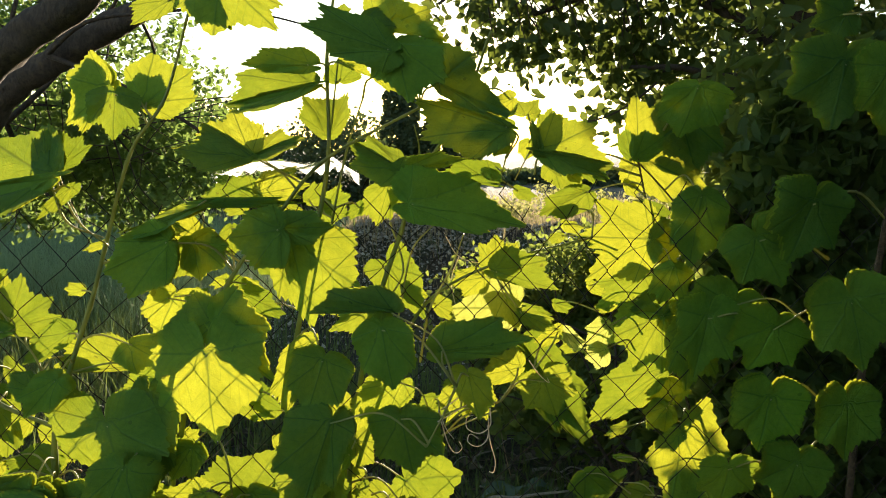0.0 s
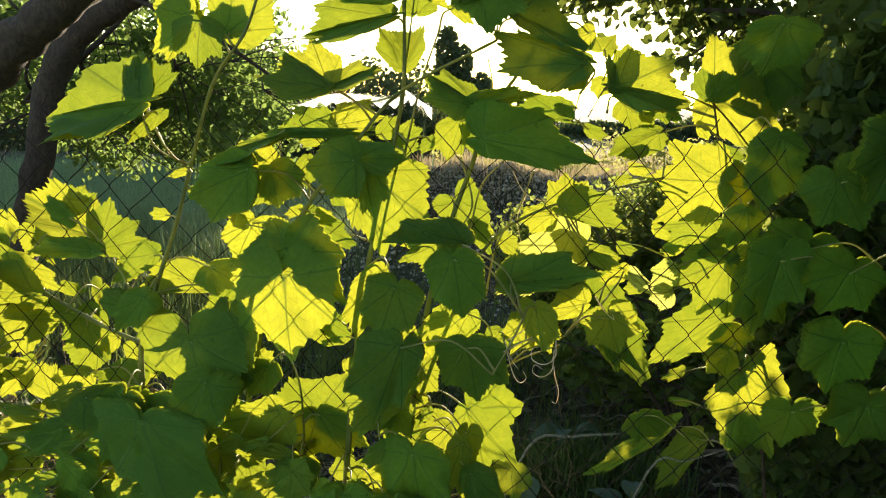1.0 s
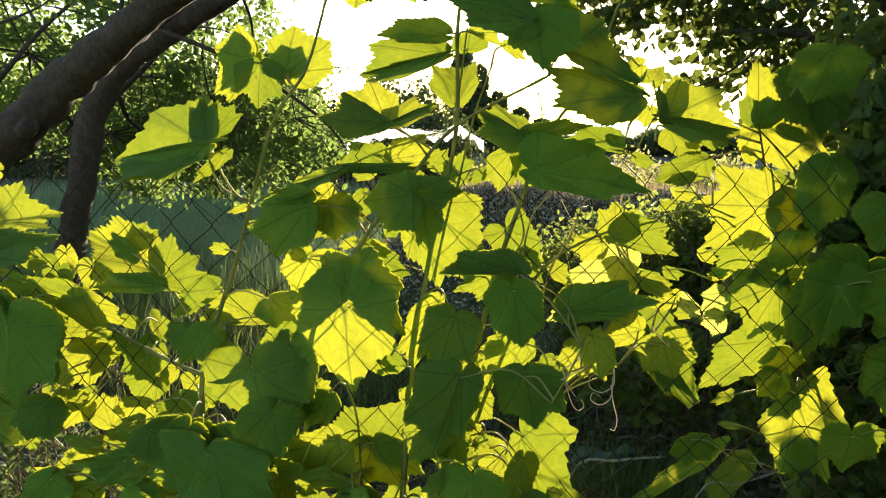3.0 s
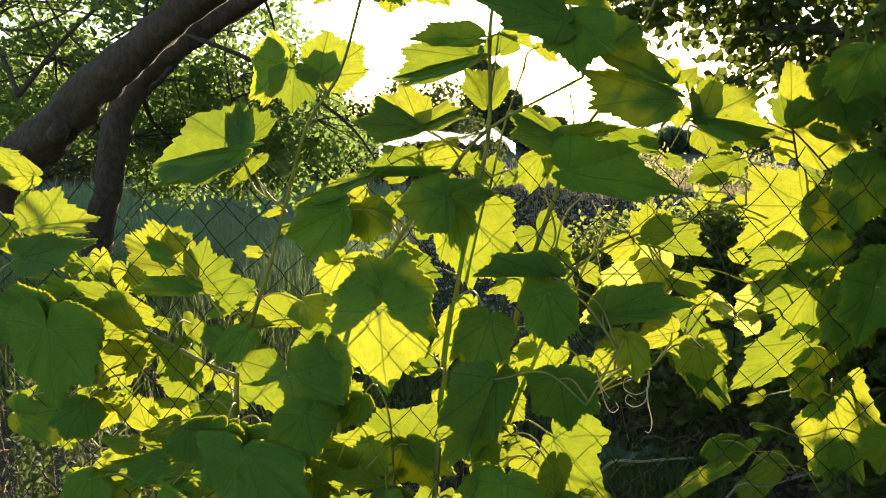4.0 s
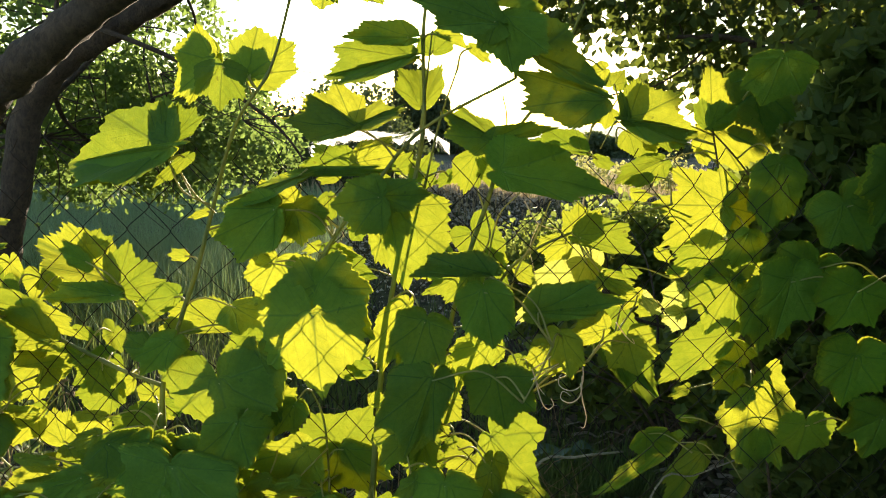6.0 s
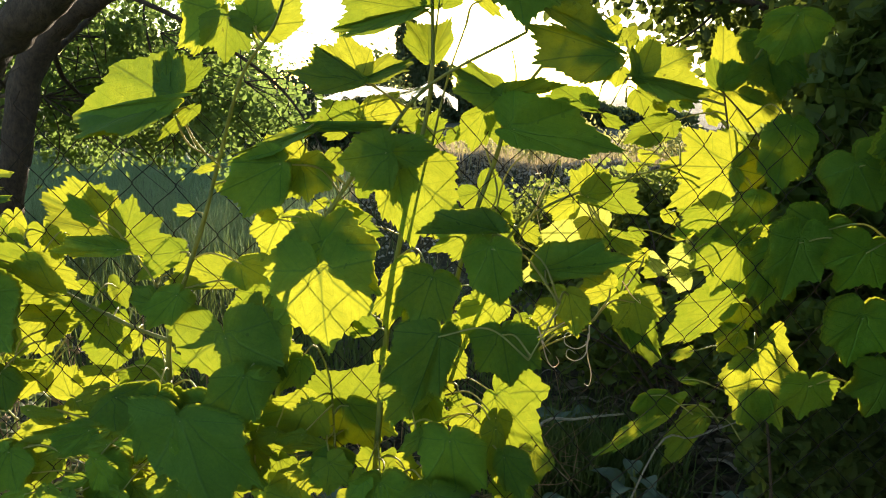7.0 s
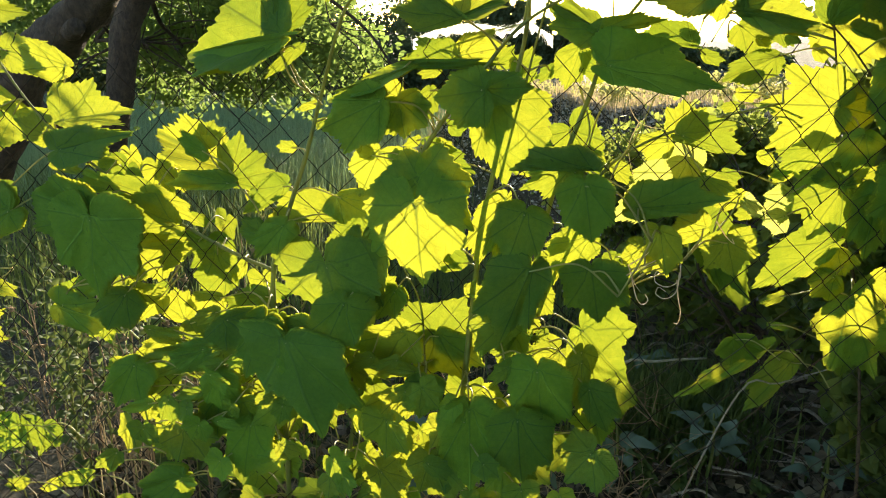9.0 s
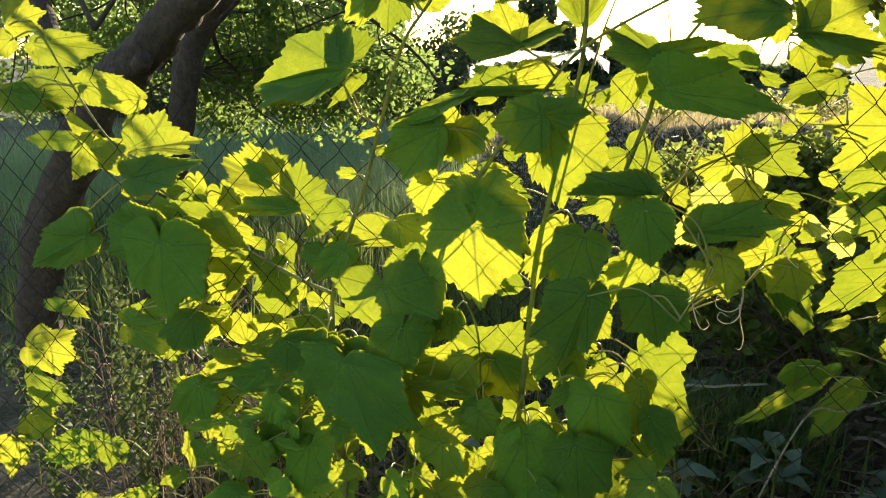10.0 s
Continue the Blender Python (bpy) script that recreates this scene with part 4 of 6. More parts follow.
leaf((-1.361, 1.100, 1.414), (-1.413, 1.100, 1.380), (-1.402, 1.100, 1.426), (-1.369, 1.100, 1.380))
leaf((-1.379, 1.080, 1.310), (-1.287, 1.080, 1.264), (-1.416, 1.080, 1.274), (-1.292, 1.080, 1.310), shade_copies=1)
leaf((-1.144, 0.980, 1.025), (-1.299, 0.980, 0.948), (-1.221, 0.980, 1.056), (-1.183, 0.980, 0.962), shade_copies=2)
leaf((-1.200, 1.050, 1.053), (-1.315, 1.050, 0.984), (-1.273, 1.050, 1.043), (-1.240, 1.050, 0.988))
leaf((-1.606, 1.140, 0.396), (-1.653, 1.140, 0.268), (-1.690, 1.140, 0.350), (-1.565, 1.140, 0.368))
leaf((-0.336, 1.180, 1.130), (-0.382, 1.180, 1.111), (-0.355, 1.180, 1.136), (-0.357, 1.180, 1.107))
leaf((-0.334, 1.160, 1.162), (-0.296, 1.160, 1.151), (-0.317, 1.160, 1.171), (-0.316, 1.160, 1.138))
leaf((-0.419, 1.160, 0.975), (-0.466, 1.160, 0.955), (-0.438, 1.160, 0.982), (-0.440, 1.160, 0.951))
leaf((-0.488, 1.140, 0.979), (-0.536, 1.140, 0.959), (-0.510, 1.140, 0.986), (-0.512, 1.140, 0.951))
leaf((-0.202, 1.120, 0.991), (-0.174, 1.120, 0.978), (-0.189, 1.120, 1.000), (-0.188, 1.120, 0.967))
leaf((-0.078, 1.130, 1.001), (-0.120, 1.130, 0.982), (-0.097, 1.130, 1.008), (-0.097, 1.130, 0.975))
leaf((-0.054, 1.280, 1.142), (-0.008, 1.280, 1.121), (-0.030, 1.280, 1.155), (-0.029, 1.280, 1.108))
leaf((0.003, 1.270, 1.111), (0.049, 1.270, 1.090), (0.028, 1.270, 1.124), (0.029, 1.270, 1.078))
leaf((0.170, 1.250, 1.109), (0.233, 1.250, 1.098), (0.199, 1.250, 1.118), (0.202, 1.250, 1.085))
leaf((0.244, 1.220, 1.076), (0.195, 1.220, 1.053), (0.222, 1.220, 1.084), (0.224, 1.220, 1.046))
leaf((-0.132, 1.120, 0.863), (-0.164, 1.120, 0.844), (-0.153, 1.120, 0.873), (-0.150, 1.120, 0.827))
leaf((-0.332, 1.150, 0.708), (-0.379, 1.150, 0.688), (-0.355, 1.150, 0.713), (-0.356, 1.150, 0.681))
leaf((-0.105, 1.140, 0.794), (-0.137, 1.140, 0.776), (-0.119, 1.140, 0.801), (-0.119, 1.140, 0.770))
leaf((-0.657, 1.150, 1.019), (-0.585, 1.150, 1.009), (-0.624, 1.150, 1.030), (-0.624, 1.150, 0.994))
leaf((-0.724, 1.140, 1.051), (-0.676, 1.140, 1.036), (-0.703, 1.140, 1.063), (-0.704, 1.140, 1.016))
leaf((-0.885, 1.160, 0.914), (-0.940, 1.160, 0.891), (-0.915, 1.160, 0.925), (-0.917, 1.160, 0.874))
leaf((-1.019, 1.150, 0.890), (-0.969, 1.150, 0.857), (-0.989, 1.150, 0.911), (-0.997, 1.150, 0.834))
leaf((-1.104, 1.160, 0.874), (-1.051, 1.160, 0.853), (-1.073, 1.160, 0.889), (-1.079, 1.160, 0.837))
leaf((-1.152, 1.120, 1.090), (-1.074, 1.120, 1.079), (-1.107, 1.120, 1.097), (-1.112, 1.120, 1.073))
leaf((-1.009, 1.140, 1.103), (-1.089, 1.140, 1.091), (-1.050, 1.140, 1.108), (-1.052, 1.140, 1.083))
leaf((-1.127, 1.120, 0.755), (-1.186, 1.120, 0.729), (-1.149, 1.120, 0.763), (-1.156, 1.120, 0.723))
leaf((-0.946, 1.160, 0.817), (-1.003, 1.160, 0.793), (-0.970, 1.160, 0.825), (-0.975, 1.160, 0.786))
leaf((-0.775, 1.180, 0.783), (-0.830, 1.180, 0.757), (-0.796, 1.180, 0.791), (-0.801, 1.180, 0.751))
leaf((-0.687, 1.140, 0.845), (-0.638, 1.140, 0.834), (-0.664, 1.140, 0.856), (-0.665, 1.140, 0.819))
leaf((-0.476, 1.120, 0.748), (-0.406, 1.120, 0.735), (-0.437, 1.120, 0.761), (-0.439, 1.120, 0.724))
leaf((-0.279, 1.180, 0.918), (-0.337, 1.180, 0.902), (-0.311, 1.180, 0.924), (-0.310, 1.180, 0.893))
leaf((-0.879, 1.180, 0.979), (-0.827, 1.180, 0.971), (-0.857, 1.180, 0.988), (-0.858, 1.180, 0.956))
leaf((-0.932, 1.100, 1.005), (-1.011, 1.100, 0.986), (-0.969, 1.100, 1.011), (-0.972, 1.100, 0.980))
leaf((-0.757, 1.170, 0.881), (-0.798, 1.170, 0.852), (-0.771, 1.170, 0.893), (-0.776, 1.170, 0.842))
leaf((-0.822, 1.100, 0.763), (-0.772, 1.100, 0.755), (-0.798, 1.100, 0.772), (-0.799, 1.100, 0.742))
leaf((-0.868, 1.100, 0.668), (-0.816, 1.100, 0.666), (-0.848, 1.100, 0.676), (-0.847, 1.100, 0.651))
leaf((-1.088, 1.130, 0.631), (-1.019, 1.130, 0.621), (-1.049, 1.130, 0.643), (-1.053, 1.130, 0.610))
leaf((0.296, 1.300, 1.032), (0.254, 1.300, 1.020), (0.270, 1.300, 1.038), (0.274, 1.300, 1.008))
leaf((0.382, 1.400, 1.095), (0.337, 1.400, 1.084), (0.353, 1.400, 1.102), (0.358, 1.400, 1.070))
leaf((0.157, 1.300, 1.333), (0.200, 1.300, 1.322), (0.175, 1.300, 1.340), (0.178, 1.300, 1.312))
leaf((0.282, 1.380, 1.296), (0.228, 1.380, 1.282), (0.254, 1.380, 1.303), (0.256, 1.380, 1.273))
leaf((0.266, 1.360, 1.363), (0.299, 1.360, 1.357), (0.278, 1.360, 1.369), (0.281, 1.360, 1.347))
leaf((0.095, 1.250, 1.381), (0.137, 1.250, 1.371), (0.115, 1.250, 1.387), (0.117, 1.250, 1.364))
leaf((-0.476, 1.180, 1.275), (-0.419, 1.180, 1.265), (-0.449, 1.180, 1.282), (-0.449, 1.180, 1.256))
leaf((-0.555, 1.100, 1.237), (-0.600, 1.100, 1.223), (-0.571, 1.100, 1.240), (-0.574, 1.100, 1.223))
leaf((-0.536, 1.120, 1.203), (-0.570, 1.120, 1.196), (-0.558, 1.120, 1.208), (-0.557, 1.120, 1.186))
leaf((-0.381, 1.200, 1.162), (-0.416, 1.200, 1.148), (-0.395, 1.200, 1.167), (-0.396, 1.200, 1.144))
leaf((-0.205, 1.220, 1.311), (-0.172, 1.220, 1.299), (-0.190, 1.220, 1.320), (-0.189, 1.220, 1.287))
leaf((-0.127, 1.200, 1.302), (-0.159, 1.200, 1.286), (-0.140, 1.200, 1.309), (-0.140, 1.200, 1.281))
leaf((-0.054, 1.250, 1.363), (-0.026, 1.250, 1.351), (-0.037, 1.250, 1.369), (-0.038, 1.250, 1.347))
leaf((0.444, 1.580, 0.603), (0.240, 1.580, 0.433), (0.344, 1.580, 0.555), (0.339, 1.580, 0.483))
leaf((0.523, 1.600, 0.566), (0.428, 1.600, 0.398), (0.438, 1.600, 0.525), (0.502, 1.600, 0.465))
leaf((0.361, 1.550, 0.638), (0.423, 1.550, 0.581), (0.343, 1.550, 0.573), (0.430, 1.550, 0.629), shade_copies=1)
leaf((-0.505, 1.100, 0.761), (-0.389, 1.100, 0.738), (-0.446, 1.100, 0.786), (-0.448, 1.100, 0.709))
leaf((-0.422, 1.120, 0.695), (-0.485, 1.120, 0.669), (-0.451, 1.120, 0.702), (-0.453, 1.120, 0.662))
leaf((-0.422, 1.100, 0.609), (-0.465, 1.100, 0.592), (-0.446, 1.100, 0.614), (-0.446, 1.100, 0.581))
leaf((-0.457, 1.120, 0.549), (-0.421, 1.120, 0.532), (-0.443, 1.120, 0.565), (-0.442, 1.120, 0.508))
leaf((-0.230, 1.120, 0.676), (-0.267, 1.120, 0.653), (-0.248, 1.120, 0.684), (-0.247, 1.120, 0.642))
leaf((-0.590, 1.300, 0.335), (-0.500, 1.300, 0.314), (-0.540, 1.300, 0.359), (-0.543, 1.300, 0.291))
leaf((-0.737, 1.080, 0.716), (-0.845, 1.080, 0.698), (-0.794, 1.080, 0.716), (-0.794, 1.080, 0.692))
leaf((-0.864, 1.100, 0.651), (-0.769, 1.100, 0.649), (-0.819, 1.100, 0.664), (-0.820, 1.100, 0.630))
leaf((-0.868, 1.040, 0.534), (-0.947, 1.040, 0.493), (-0.904, 1.040, 0.547), (-0.912, 1.040, 0.477))
leaf((-0.906, 1.060, 0.571), (-0.942, 1.060, 0.548), (-0.922, 1.060, 0.580), (-0.927, 1.060, 0.536))
leaf((-1.053, 1.060, 0.423), (-1.091, 1.060, 0.402), (-1.075, 1.060, 0.432), (-1.079, 1.060, 0.385))
leaf((-0.588, 0.930, 0.778), (-0.571, 0.930, 0.764), (-0.581, 0.930, 0.789), (-0.582, 0.930, 0.749))
leaf((-0.586, 1.050, 0.657), (-0.677, 1.050, 0.626), (-0.635, 1.050, 0.664), (-0.636, 1.050, 0.610))
leaf((-0.205, 1.080, 0.826), (-0.248, 1.080, 0.780), (-0.223, 1.080, 0.846), (-0.222, 1.080, 0.761))
leaf((-0.724, 1.050, 0.525), (-0.753, 1.050, 0.501), (-0.733, 1.050, 0.533), (-0.738, 1.050, 0.495))
leaf((-0.664, 1.050, 0.545), (-0.691, 1.050, 0.529), (-0.677, 1.050, 0.550), (-0.679, 1.050, 0.522))
leaf((-1.543, 1.150, 0.539), (-1.447, 1.150, 0.519), (-1.485, 1.150, 0.561), (-1.500, 1.150, 0.496))
leaf((-1.164, 1.100, 0.340), (-1.265, 1.100, 0.309), (-1.218, 1.100, 0.345), (-1.223, 1.100, 0.295))
leaf((-1.349, 1.100, 0.294), (-1.419, 1.100, 0.271), (-1.388, 1.100, 0.298), (-1.393, 1.100, 0.257))
leaf((-1.267, 1.120, 0.292), (-1.339, 1.120, 0.258), (-1.292, 1.120, 0.298), (-1.302, 1.120, 0.256))
leaf((-0.308, 1.020, 1.658), (-0.226, 1.020, 1.583), (-0.353, 1.020, 1.592), (-0.236, 1.020, 1.639))
leaf((-0.392, 1.030, 1.627), (-0.457, 1.030, 1.590), (-0.446, 1.030, 1.630), (-0.401, 1.030, 1.603))
leaf((-0.327, 1.040, 1.643), (-0.303, 1.040, 1.586), (-0.359, 1.040, 1.602), (-0.302, 1.040, 1.611), stalk=False, shade_copies=1)
leaf((0.415, 1.420, 1.403), (0.572, 1.420, 1.332), (0.456, 1.420, 1.500), (0.441, 1.420, 1.319))
leaf((0.499, 1.450, 1.503), (0.546, 1.450, 1.366), (0.453, 1.450, 1.440), (0.598, 1.450, 1.451), stalk=False, shade_copies=2)
leaf((0.459, 1.450, 1.389), (0.524, 1.450, 1.370), (0.489, 1.450, 1.401), (0.493, 1.450, 1.367), stalk=False, shade_copies=1)
leaf((0.401, 1.380, 1.402), (0.457, 1.380, 1.443), (0.405, 1.380, 1.449), (0.448, 1.380, 1.406), shade_copies=1)
leaf((0.496, 1.250, 1.333), (0.483, 1.250, 1.199), (0.440, 1.250, 1.271), (0.546, 1.250, 1.263), shade_copies=1)
leaf((0.462, 1.200, 1.524), (0.433, 1.200, 1.436), (0.393, 1.200, 1.488), (0.516, 1.200, 1.478), shade_copies=1)
leaf((0.468, 1.300, 1.191), (0.446, 1.300, 1.112), (0.426, 1.300, 1.156), (0.503, 1.300, 1.148), shade_copies=1)
leaf((-0.340, 1.200, 1.297), (-0.385, 1.200, 1.290), (-0.367, 1.200, 1.302), (-0.365, 1.200, 1.280))
leaf((-0.392, 1.180, 1.220), (-0.426, 1.180, 1.203), (-0.405, 1.180, 1.227), (-0.407, 1.180, 1.198))
leaf((-0.322, 1.220, 1.104), (-0.276, 1.220, 1.092), (-0.297, 1.220, 1.112), (-0.298, 1.220, 1.084))
leaf((-0.136, 1.160, 1.124), (-0.178, 1.160, 1.109), (-0.153, 1.160, 1.128), (-0.154, 1.160, 1.106))
leaf((0.067, 1.220, 1.370), (0.017, 1.220, 1.359), (0.044, 1.220, 1.375), (0.044, 1.220, 1.354))
leaf((-0.021, 1.300, 1.297), (0.013, 1.300, 1.286), (-0.006, 1.300, 1.304), (-0.004, 1.300, 1.275))
leaf((0.315, 1.400, 1.369), (0.356, 1.400, 1.355), (0.337, 1.400, 1.375), (0.338, 1.400, 1.350))
leaf((0.392, 1.420, 1.343), (0.425, 1.420, 1.331), (0.404, 1.420, 1.352), (0.408, 1.420, 1.317))
leaf((0.455, 1.450, 1.295), (0.500, 1.450, 1.283), (0.473, 1.450, 1.304), (0.478, 1.450, 1.269))
leaf((0.276, 1.500, 1.249), (0.324, 1.500, 1.241), (0.294, 1.500, 1.257), (0.299, 1.500, 1.227))
leaf((0.278, 1.500, 1.223), (0.242, 1.500, 1.215), (0.254, 1.500, 1.228), (0.258, 1.500, 1.203))
leaf((0.338, 1.500, 1.111), (0.382, 1.500, 1.097), (0.359, 1.500, 1.120), (0.362, 1.500, 1.087))
leaf((0.258, 1.450, 1.079), (0.301, 1.450, 1.071), (0.274, 1.450, 1.087), (0.278, 1.450, 1.056))
leaf((0.496, 1.400, 1.160), (0.540, 1.400, 1.147), (0.517, 1.400, 1.168), (0.520, 1.400, 1.137))
leaf((0.464, 1.420, 0.880), (0.396, 1.420, 0.865), (0.425, 1.420, 0.886), (0.430, 1.420, 0.853))
leaf((0.437, 1.500, 0.779), (0.390, 1.500, 0.755), (0.418, 1.500, 0.786), (0.418, 1.500, 0.753))
leaf((0.419, 1.500, 0.704), (0.470, 1.500, 0.696), (0.447, 1.500, 0.711), (0.448, 1.500, 0.691))
leaf((-0.766, 1.050, 0.819), (-0.830, 1.050, 0.795), (-0.794, 1.050, 0.826), (-0.799, 1.050, 0.788))
leaf((-0.925, 1.060, 0.748), (-0.849, 1.060, 0.738), (-0.882, 1.060, 0.761), (-0.887, 1.060, 0.726))
leaf((-0.674, 1.000, 0.751), (-0.735, 1.000, 0.733), (-0.707, 1.000, 0.755), (-0.708, 1.000, 0.723))
leaf((-0.927, 1.050, 0.634), (-0.998, 1.050, 0.605), (-0.955, 1.050, 0.641), (-0.962, 1.050, 0.599))
leaf((-0.511, 0.980, 0.718), (-0.558, 0.980, 0.695), (-0.531, 0.980, 0.725), (-0.534, 0.980, 0.688))
leaf((-0.426, 1.000, 0.777), (-0.471, 1.000, 0.759), (-0.452, 1.000, 0.783), (-0.451, 1.000, 0.747))
leaf((-0.169, 1.000, 0.783), (-0.209, 1.000, 0.753), (-0.185, 1.000, 0.793), (-0.185, 1.000, 0.747))
leaf((-0.150, 0.980, 0.631), (-0.107, 0.980, 0.618), (-0.133, 0.980, 0.646), (-0.129, 0.980, 0.597))
leaf((-0.365, 1.020, 0.700), (-0.410, 1.020, 0.678), (-0.386, 1.020, 0.707), (-0.387, 1.020, 0.670))
leaf((-0.791, 1.000, 0.662), (-0.857, 1.000, 0.637), (-0.819, 1.000, 0.667), (-0.824, 1.000, 0.633))
leaf((-0.623, 1.000, 0.529), (-0.700, 1.000, 0.494), (-0.660, 1.000, 0.538), (-0.663, 1.000, 0.482))
leaf((-0.317, 0.980, 0.571), (-0.261, 0.980, 0.555), (-0.288, 0.980, 0.588), (-0.288, 0.980, 0.537))
leaf((-0.848, 1.000, 0.549), (-0.916, 1.000, 0.501), (-0.908, 1.000, 0.558), (-0.868, 1.000, 0.493))
leaf((-0.736, 1.020, 0.758), (-0.969, 1.020, 0.693), (-0.853, 1.020, 0.754), (-0.862, 1.020, 0.678))
leaf((-0.730, 1.050, 0.738), (-0.849, 1.050, 0.689), (-0.789, 1.050, 0.739), (-0.782, 1.050, 0.695))
leaf((-0.752, 0.970, 0.721), (-0.709, 0.970, 0.705), (-0.745, 0.970, 0.734), (-0.728, 0.970, 0.681))
leaf((-0.867, 1.000, 0.638), (-0.863, 1.000, 0.573), (-0.890, 1.000, 0.603), (-0.841, 1.000, 0.608))
leaf((-0.586, 0.980, 0.690), (-0.684, 0.980, 0.603), (-0.643, 0.980, 0.684), (-0.608, 0.980, 0.614))
leaf((-0.408, 1.050, 0.668), (-0.443, 1.050, 0.613), (-0.454, 1.050, 0.651), (-0.403, 1.050, 0.617))
leaf((-0.980, 0.970, 0.514), (-1.037, 0.970, 0.467), (-1.025, 0.970, 0.502), (-0.987, 0.970, 0.473))
leaf((-0.597, 0.940, 0.603), (-0.554, 0.940, 0.583), (-0.574, 0.940, 0.612), (-0.594, 0.940, 0.566))
leaf((-0.506, 1.120, 0.472), (-0.457, 1.120, 0.398), (-0.455, 1.120, 0.485), (-0.514, 1.120, 0.406))
leaf((-0.257, 1.150, 0.565), (-0.237, 1.150, 0.525), (-0.268, 1.150, 0.536), (-0.226, 1.150, 0.554))
leaf((-0.841, 0.970, 0.463), (-0.813, 0.970, 0.439), (-0.851, 0.970, 0.435), (-0.804, 0.970, 0.468))
leaf((-0.468, 0.965, 0.897), (-0.525, 0.965, 0.770), (-0.547, 0.965, 0.848), (-0.430, 0.965, 0.843), shade_copies=2)
leaf((-1.039, 1.060, 0.803), (-0.956, 1.060, 0.800), (-1.001, 1.060, 0.813), (-1.004, 1.060, 0.783))
leaf((-0.922, 1.040, 0.771), (-0.841, 1.040, 0.765), (-0.880, 1.040, 0.781), (-0.883, 1.040, 0.754))
leaf((-0.935, 1.020, 0.707), (-1.009, 1.020, 0.687), (-0.970, 1.020, 0.713), (-0.974, 1.020, 0.680))
leaf((-0.741, 1.000, 0.733), (-0.799, 1.000, 0.715), (-0.767, 1.000, 0.737), (-0.770, 1.000, 0.710))
leaf((-0.969, 1.080, 0.847), (-0.898, 1.080, 0.839), (-0.930, 1.080, 0.857), (-0.934, 1.080, 0.830))
leaf((-0.618, 0.960, 0.695), (-0.664, 0.960, 0.675), (-0.636, 0.960, 0.702), (-0.640, 0.960, 0.671))
leaf((-0.470, 0.980, 0.683), (-0.525, 0.980, 0.671), (-0.500, 0.980, 0.687), (-0.500, 0.980, 0.663))
leaf((-0.377, 1.000, 0.775), (-0.431, 1.000, 0.756), (-0.401, 1.000, 0.780), (-0.403, 1.000, 0.752))
leaf((-0.330, 1.000, 0.699), (-0.373, 1.000, 0.678), (-0.351, 1.000, 0.706), (-0.351, 1.000, 0.670))
leaf((-0.910, 1.000, 0.621), (-0.985, 1.000, 0.596), (-0.939, 1.000, 0.625), (-0.946, 1.000, 0.594))
leaf((-0.747, 0.970, 0.617), (-0.691, 0.970, 0.607), (-0.716, 0.970, 0.627), (-0.719, 0.970, 0.597))
leaf((-0.245, 1.000, 0.659), (-0.287, 1.000, 0.634), (-0.261, 1.000, 0.666), (-0.263, 1.000, 0.630))
leaf((-0.381, 1.060, 0.809), (-0.500, 1.060, 0.763), (-0.436, 1.060, 0.820), (-0.388, 1.060, 0.727))
leaf((-0.353, 1.040, 0.732), (-0.485, 1.040, 0.749), (-0.418, 1.040, 0.758), (-0.419, 1.040, 0.725))
leaf((-0.169, 1.100, 0.830), (-0.200, 1.100, 0.757), (-0.211, 1.100, 0.791), (-0.168, 1.100, 0.784))
leaf((-0.453, 1.080, 0.887), (-0.443, 1.080, 0.836), (-0.482, 1.080, 0.850), (-0.442, 1.080, 0.865))
leaf((-0.262, 1.100, 0.878), (-0.229, 1.100, 0.898), (-0.256, 1.100, 0.907), (-0.229, 1.100, 0.881))

# the dark leaves beside the hedge, most shaded by copies stacked behind them
plain_leaf((0.530, 0.850, 1.521), (0.520, 0.850, 1.438), (0.464, 0.850, 1.507), shade_copies=3)
plain_leaf((0.557, 0.800, 1.510), (0.563, 0.800, 1.430), (0.522, 0.800, 1.489), shade_copies=3)
plain_leaf((0.598, 1.000, 1.607), (0.556, 1.000, 1.591), (0.590, 1.000, 1.641), shade_copies=3)
plain_leaf((0.524, 1.050, 1.278), (0.572, 1.050, 1.199), (0.462, 1.050, 1.270), shade_copies=3)
plain_leaf((0.592, 0.900, 1.214), (0.620, 0.900, 1.114), (0.546, 0.900, 1.183), shade_copies=3)
plain_leaf((0.579, 1.000, 1.340), (0.554, 1.000, 1.245), (0.630, 1.000, 1.314), shade_copies=3)
plain_leaf((0.520, 1.120, 1.159), (0.481, 1.120, 1.072), (0.573, 1.120, 1.099), shade_copies=3)
plain_leaf((0.560, 1.050, 1.137), (0.530, 1.050, 1.061), (0.615, 1.050, 1.102), shade_copies=3)
plain_leaf((0.542, 1.000, 1.039), (0.529, 1.000, 0.950), (0.599, 1.000, 1.026), shade_copies=3)
plain_leaf((0.630, 0.950, 1.050), (0.638, 0.950, 0.960), (0.678, 0.950, 1.040), shade_copies=3)
plain_leaf((0.567, 0.950, 0.957), (0.547, 0.950, 0.885), (0.617, 0.950, 0.933), shade_copies=3)
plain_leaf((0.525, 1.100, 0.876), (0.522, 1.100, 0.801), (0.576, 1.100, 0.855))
plain_leaf((0.473, 1.100, 1.140), (0.458, 1.100, 1.030), (0.520, 1.100, 1.093), shade_copies=3)


